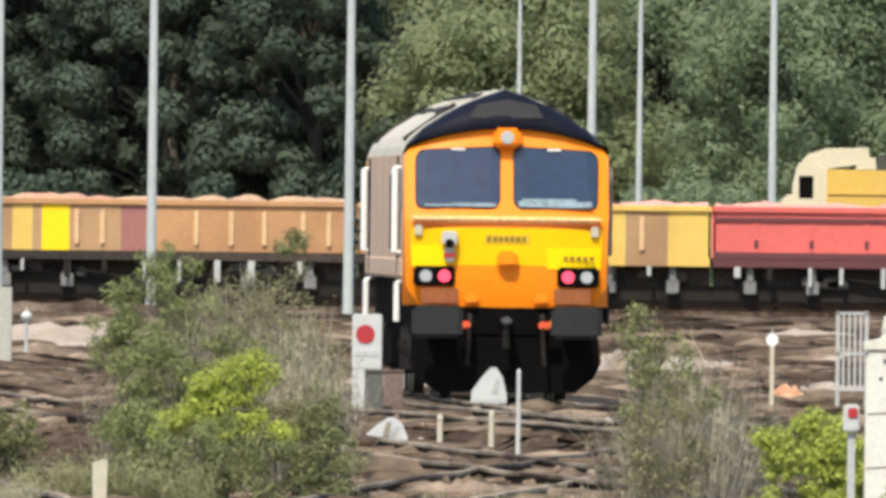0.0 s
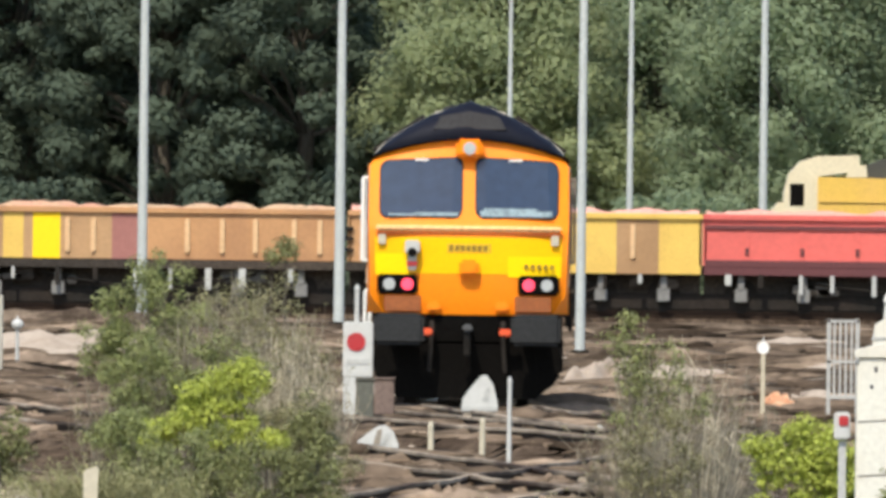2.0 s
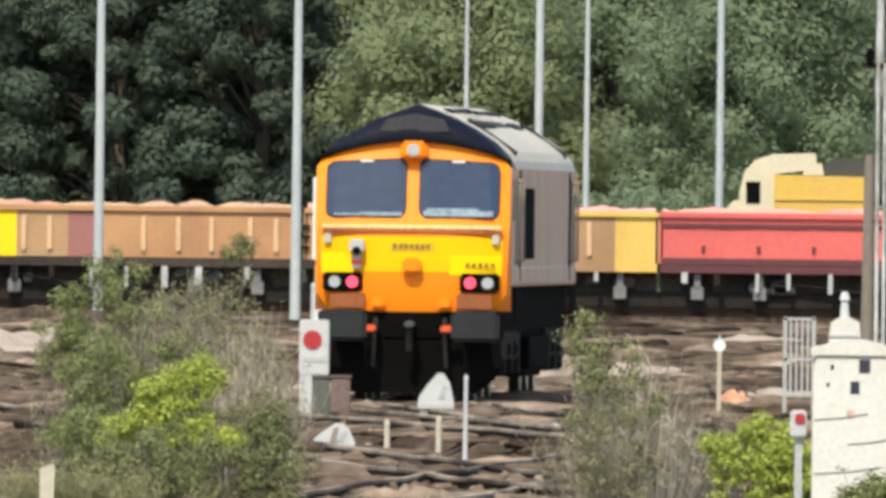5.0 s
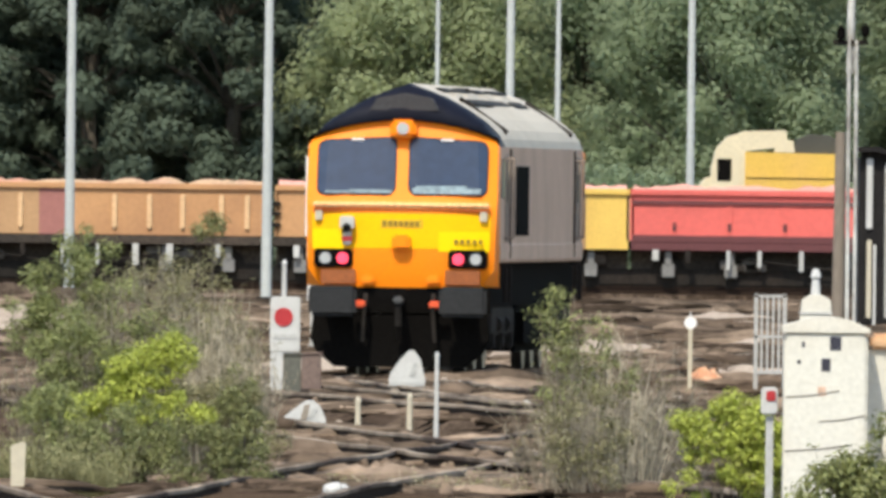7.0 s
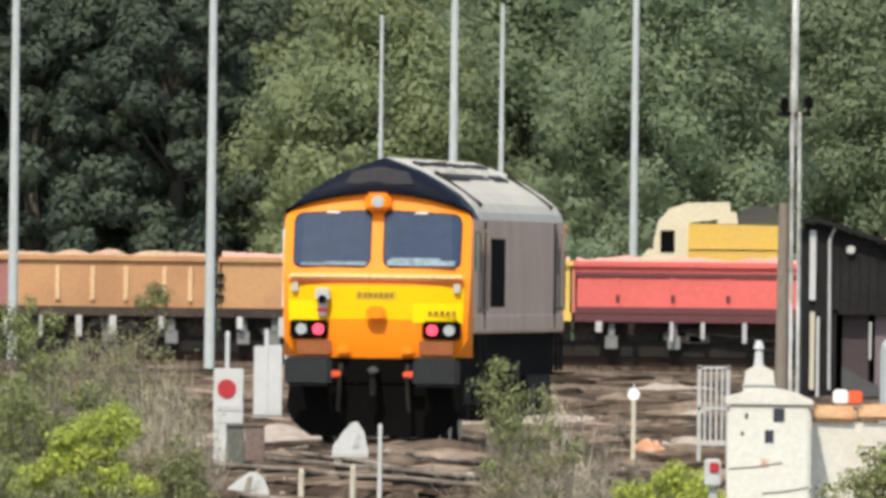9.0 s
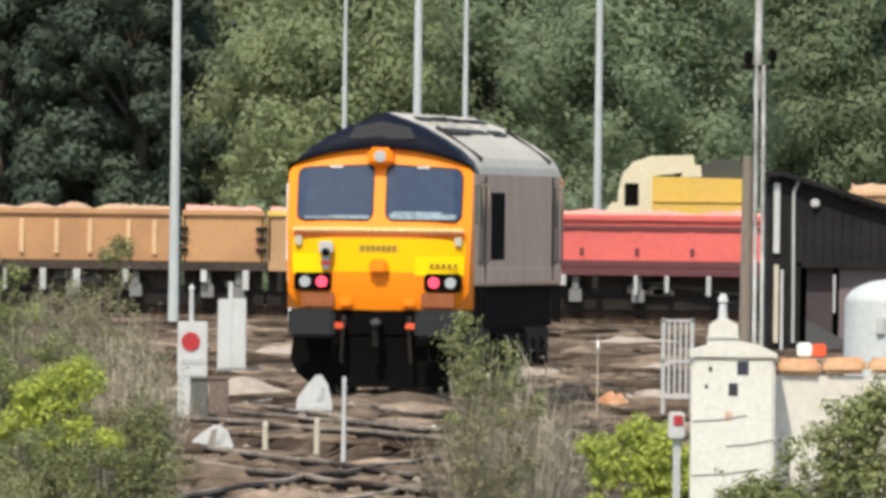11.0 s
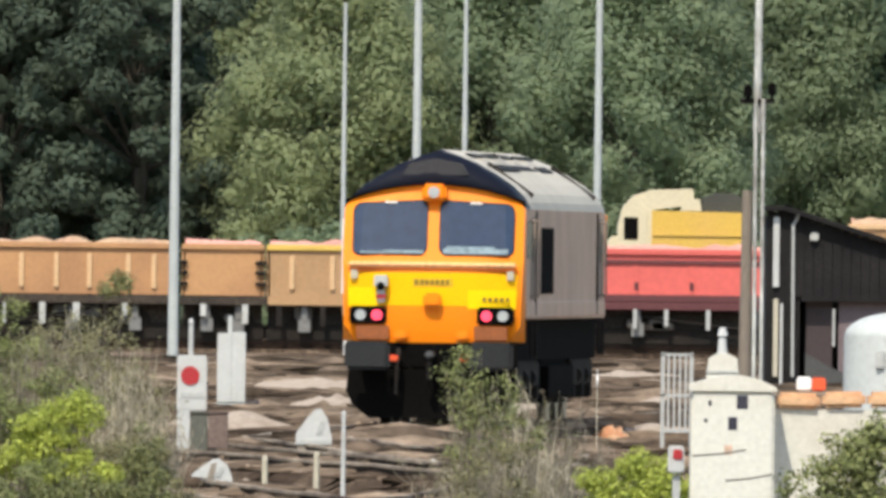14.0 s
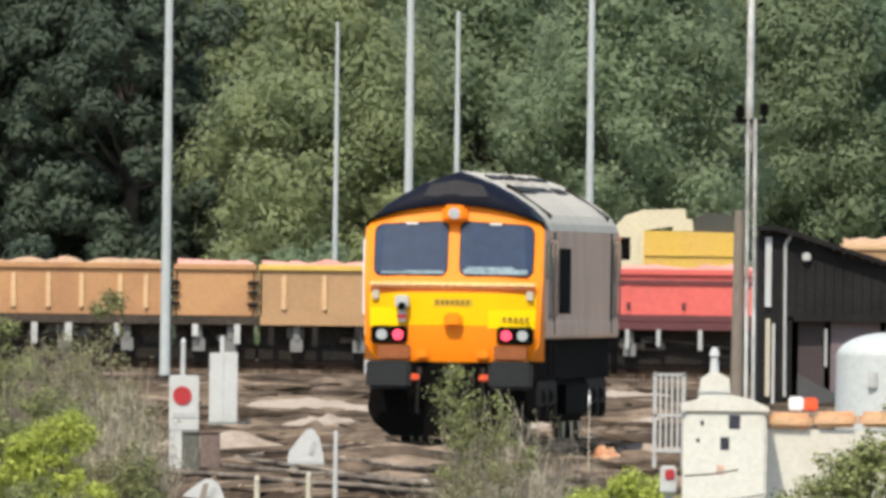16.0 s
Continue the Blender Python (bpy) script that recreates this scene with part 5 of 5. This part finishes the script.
def dry_growth(x, y, width, low, high, count, mat, seed, label, radius=0.005, lean=0.18, tufts=0, leaf_mat=None, size=0.02, name="dry_weeds"):
    """A stand of dead stems, some with side twigs and seed heads."""
    rng = random.Random(seed)
    t = thing(name, label, "weeds", (x, y, -0.33), 0, "dry growth along the bank")
    pairs, heads = [], []
    for k in range(count):
        u = rng.uniform(-1, 1)
        h = (low + (high - low) * rng.random()) * (1 - 0.45 * abs(u) ** 2)
        foot = (u * width * 0.85, rng.uniform(-0.4, 0.4), 0)
        tip = (foot[0] + rng.gauss(u * lean, lean * 0.7), foot[1] + rng.gauss(0, 0.12), h)
        pairs.append((foot, tip))
        for j in range(3):
            v = rng.uniform(0.35, 0.9)
            p = [foot[i] + (tip[i] - foot[i]) * v for i in range(3)]
            e = (p[0] + rng.uniform(-0.16, 0.16), p[1] + rng.uniform(-0.1, 0.1), p[2] + rng.uniform(0.08, 0.28))
            pairs.append((tuple(p), e))
            heads.append((*e, rng.uniform(0.02, 0.05)))
        heads.append((*tip, rng.uniform(0.02, 0.05)))
    st = new("brushwood", stem_mesh("brushwood", pairs, mat, seed, radius, 0.05))
    st.parent = t
    tagged(st, kind="stuff")
    if tufts:
        fl = new("seed_fluff", leaf_cloud("seed_fluff", heads, tufts, size, leaf_mat, seed, 0.2))
        fl.parent = t
        tagged(fl, kind="stuff")
    return t


LEAFDEEP = material("deep_leaf", (0.175, 0.185, 0.068), 0.6, vary=0.15, island=0.45, through_light=0.2)
LEAFIVY = material("ivy_leaf", (0.22, 0.24, 0.085), 0.55, vary=0.15, island=0.5, through_light=0.25)
# left bank
shrub(-2.71, 290, [(0.0, 1.45, 0.42, 0.42), (0.1, 0.9, 0.45, 0.35), (-0.35, 1.2, 0.2, 0.2)], LEAFSHRUB, 51, 17100, 0.017, "mid-green leafy shrub on the bank")
shrub(-1.93, 275, [(0.05, 0.78, 0.30, 0.28), (-0.1, 0.55, 0.38, 0.22), (0.25, 0.98, 0.14, 0.18), (-0.28, 0.62, 0.2, 0.14), (0.35, 0.45, 0.2, 0.12)], LEAFBRIGHT, 52, 14250, 0.017, "bright lime-green sunlit shrub")
shrub(-2.77, 278, [(0.0, 0.55, 0.25, 0.13), (0.15, 0.4, 0.2, 0.12)], LEAFSHRUB, 53, 6650, 0.016, "low green shrub on the bank")
shrub(-1.23, 280, [(0.0, 0.55, 0.3, 0.2), (0.15, 0.35, 0.3, 0.2)], LEAFOLIVE, 54, 7220, 0.016, "dull olive shrub among dry weeds")
shrub(-1.71, 268, [(-0.55, 0.1, 0.45, 0.28), (0.2, 0.12, 0.5, 0.26), (0.65, 0.1, 0.25, 0.3)], LEAFDEEP, 55, 12350, 0.017, "deep green undergrowth on the bank")
shrub(-3.86, 280, [(0.0, 0.3, 0.22, 0.25), (-0.3, 0.3, 0.3, 0.3)], LEAFDEEP, 56, 6840, 0.017, "dark green shrub on the bank")
shrub(-1.46, 292, [(0.0, 2.1, 0.09, 0.13)], LEAFDEEP, 57, 798, 0.017, "leafy sprig on a tall bare stem", stems=6)
shrub(-1.94, 293, [(-0.1, 1.35, 0.4, 0.35), (0.4, 1.45, 0.3, 0.35), (0.3, 0.9, 0.4, 0.3)], LEAFOLIVE, 58, 7980, 0.016, "thin olive-leaved shrub among grey stems", stems=80, stem_mat=TWIG)
dry_growth(-1.85, 288, 0.88, 1.0, 2.25, 560, TWIG, 61, "stand of tall grey-brown dead weeds", tufts=9000, leaf_mat=LEAFOLIVE, size=0.012)
dry_growth(-1.30, 284, 0.38, 0.8, 1.9, 320, STRAW, 62, "stand of dry buff weeds", tufts=5000, leaf_mat=TWIG, size=0.01)
dry_growth(-2.43, 294, 0.9, 1.2, 2.1, 220, TWIG, 63, "stand of grey dead stems", tufts=1800, leaf_mat=LEAFOLIVE, size=0.018)
dry_growth(-2.86, 266, 0.75, 0.2, 0.6, 520, GRASS, 64, "tuft of rough greenish grass", radius=0.004, tufts=4500, leaf_mat=GRASS, size=0.013, name="grass_tuft")
dry_growth(-4.01, 262, 0.6, 0.1, 0.42, 320, STRAW, 65, "tuft of dry grass", radius=0.004, tufts=1200, leaf_mat=GRASS, size=0.015, name="grass_tuft")
# right bank
dry_growth(2.1, 267, 0.5, 1.1, 1.85, 85, STRAW, 79, "tall pale bare stems of a bush", radius=0.005, lean=0.14, name="bare_bush")
dry_growth(2.05, 268, 0.55, 0.6, 1.6, 190, TWIG, 71, "bare grey-brown twiggy bush", radius=0.006, lean=0.24, tufts=2200, leaf_mat=LEAFOLIVE, size=0.012, name="bare_bush")
dry_growth(2.51, 270, 0.45, 0.5, 1.6, 120, TWIG, 72, "bare brown twiggy bush", radius=0.005, lean=0.2, tufts=1400, leaf_mat=TWIG, size=0.009, name="bare_bush")
shrub(1.79, 266, [(-0.1, 1.38, 0.12, 0.3), (0.02, 1.1, 0.13, 0.25), (-0.12, 0.85, 0.12, 0.3), (0.3, 1.15, 0.1, 0.12)], LEAFIVY, 73, 1900, 0.018, "sparse olive-leaved bush with grey twigs", stems=70, stem_mat=TWIG)
shrub(1.93, 264, [(0.0, 0.4, 0.35, 0.4)], LEAFOLIVE, 74, 4560, 0.014, "low dull weeds below the twiggy bush", stems=60, stem_mat=TWIG)
shrub(2.95, 248, [(-0.22, 0.60, 0.18, 0.12), (0.1, 0.66, 0.26, 0.17), (0.0, 0.3, 0.42, 0.25), (0.36, 0.55, 0.16, 0.18), (0.42, 0.25, 0.2, 0.25)], LEAFBRIGHT, 75, 16150, 0.017, "bright lime-green shrub in the sun")
shrub(3.96, 215, [(0.3, 0.85, 0.35, 0.3), (-0.1, 0.6, 0.4, 0.25), (0.5, 0.6, 0.3, 0.4), (-0.38, 0.35, 0.3, 0.3), (0.1, 0.2, 0.5, 0.3), (0.32, 1.15, 0.2, 0.16), (0.55, 1.25, 0.2, 0.2), (0.75, 1.1, 0.25, 0.3), (0.1, 0.9, 0.25, 0.2), (-0.55, 0.45, 0.2, 0.2), (-0.7, 0.25, 0.22, 0.25)], LEAFIVY, 76, 30000, 0.019, "loose green bush in front of the wall", stems=110)
dry_growth(3.62, 222, 0.3, 0.5, 1.25, 9, LEAFOLIVE, 80, "a few thin green stems before the pier", radius=0.005, lean=0.3, tufts=160, leaf_mat=LEAFSHRUB, size=0.018, name="bush")
dry_growth(4.14, 212, 0.5, 0.6, 1.45, 60, LEAFOLIVE, 77, "wispy green stems by the wall", radius=0.005, lean=0.3, tufts=1500, leaf_mat=LEAFSHRUB, size=0.02, name="bush")
dry_growth(0.59, 266, 0.9, 0.05, 0.22, 120, STRAW, 78, "low dry weeds among the ballast", radius=0.004, tufts=700, leaf_mat=GRASS, size=0.012, name="grass_tuft")


def stone(x, y, r, seed, mat):
    bm = bmesh.new()
    bmesh.ops.create_icosphere(bm, subdivisions=2, radius=r)
    for v in bm.verts:
        v.co *= 1 + 0.35 * noise.noise(v.co / r * 1.3 + Vector((seed, 0, 0)))
        v.co.z *= 0.75
    ob = part("rubble_stone", bm, mat, None)
    ob.matrix_basis = pose(x, y, footing(x, y) + r * 0.4, 0, 0, seed * 37)
    tagged(ob, "pale stone lying on the yard ground", "stone", "scattered pale stones")


rng = random.Random(4)
for i in range(26):
    d = rng.uniform(268, 420)
    stone(rng.uniform(-5, 6) * d / 400, d, rng.uniform(0.04, 0.1), i, WHITE if i % 3 == 0 else SAND)


for x, y, r in ((-0.21, 262, 0.085), (-0.13, 263, 0.06), (-0.38, 291, 0.05), (-0.3, 289, 0.035), (0.28, 279, 0.045), (0.02, 288, 0.03), (-0.85, 318, 0.05), (2.35, 330, 0.06), (2.0, 372, 0.07)):
    stone(x, y, r, int(y) % 29 + 40, WHITE)


# more growth filling the left bank
shrub(-2.49, 283, [(-0.2, 0.95, 0.35, 0.3), (0.2, 0.8, 0.4, 0.3), (0.6, 1.0, 0.3, 0.3)], LEAFSHRUB, 81, 9000, 0.017, "leafy yellow-green shrub on the bank")
shrub(-2.23, 272, [(-0.4, 0.4, 0.3, 0.2), (0.3, 0.3, 0.4, 0.2)], LEAFSHRUB, 82, 6000, 0.017, "green shrub at the foot of the bank")
shrub(-1.11, 276, [(0.0, 0.3, 0.22, 0.4)], LEAFDEEP, 83, 4000, 0.017, "deep green weeds beside the track")
shrub(-1.37, 287, [(-0.3, 1.2, 0.3, 0.35), (0.15, 1.0, 0.25, 0.4), (-0.1, 0.7, 0.4, 0.25)], LEAFOLIVE, 84, 5200, 0.016, "dusty olive weeds among the dead stems", stems=60, stem_mat=TWIG)
shrub(1.97, 265, [(-0.3, 1.3, 0.1, 0.3), (-0.15, 1.0, 0.12, 0.2), (0.15, 0.85, 0.25, 0.2)], LEAFDEEP, 85, 1200, 0.019, "dark green sprays on the twiggy bush", stems=40, stem_mat=TWIG)


# ---- the locomotive's run ----
def motions():
    # seconds, sideways place of the near cab front, heading in degrees
    run = [(0, 0.82, -1.5), (1.5, 0.54, -0.45), (3, 0.314, 1.3), (4, 0.25, 2.2), (5.2, 0.305, 2.95), (6.5, 0.46, 3.5), (8, 0.76, 4.05), (9, 1.0, 4.15), (10.2, 1.335, 4.15), (11.5, 1.706, 4.1), (12.5, 1.99, 4.0), (14, 2.39, 3.95), (15, 2.60, 3.9), (16, 2.84, 3.8)]
    rows = []
    for t, x, h in run:
        y = 400 * (1 + 0.0105 * t - 0.0001 * t * t)
        rows.append((t, pose(x, y, dip(y + 8), 0, 0, -h)))
    walk(LOCO, rows)
    # the indicator turns edge-on to vanish from the camera's view
    walk(INDICATOR, [(t, pose(4.61, 432, -0.3, 0, 0, a)) for t, a in ((0, 0), (9.5, 0), (10.1, -44), (10.7, -88), (16, -88))])
    for w, dy in WHEELS:
        turn = []
        for k in range(65):
            t = k * 0.25
            way = 400 * (0.0105 * t - 0.0001 * t * t)
            turn.append((t, pose(0, dy, 0.53, -math.degrees(way / 0.53), 0, 0)))
        walk(w, turn)


motions()
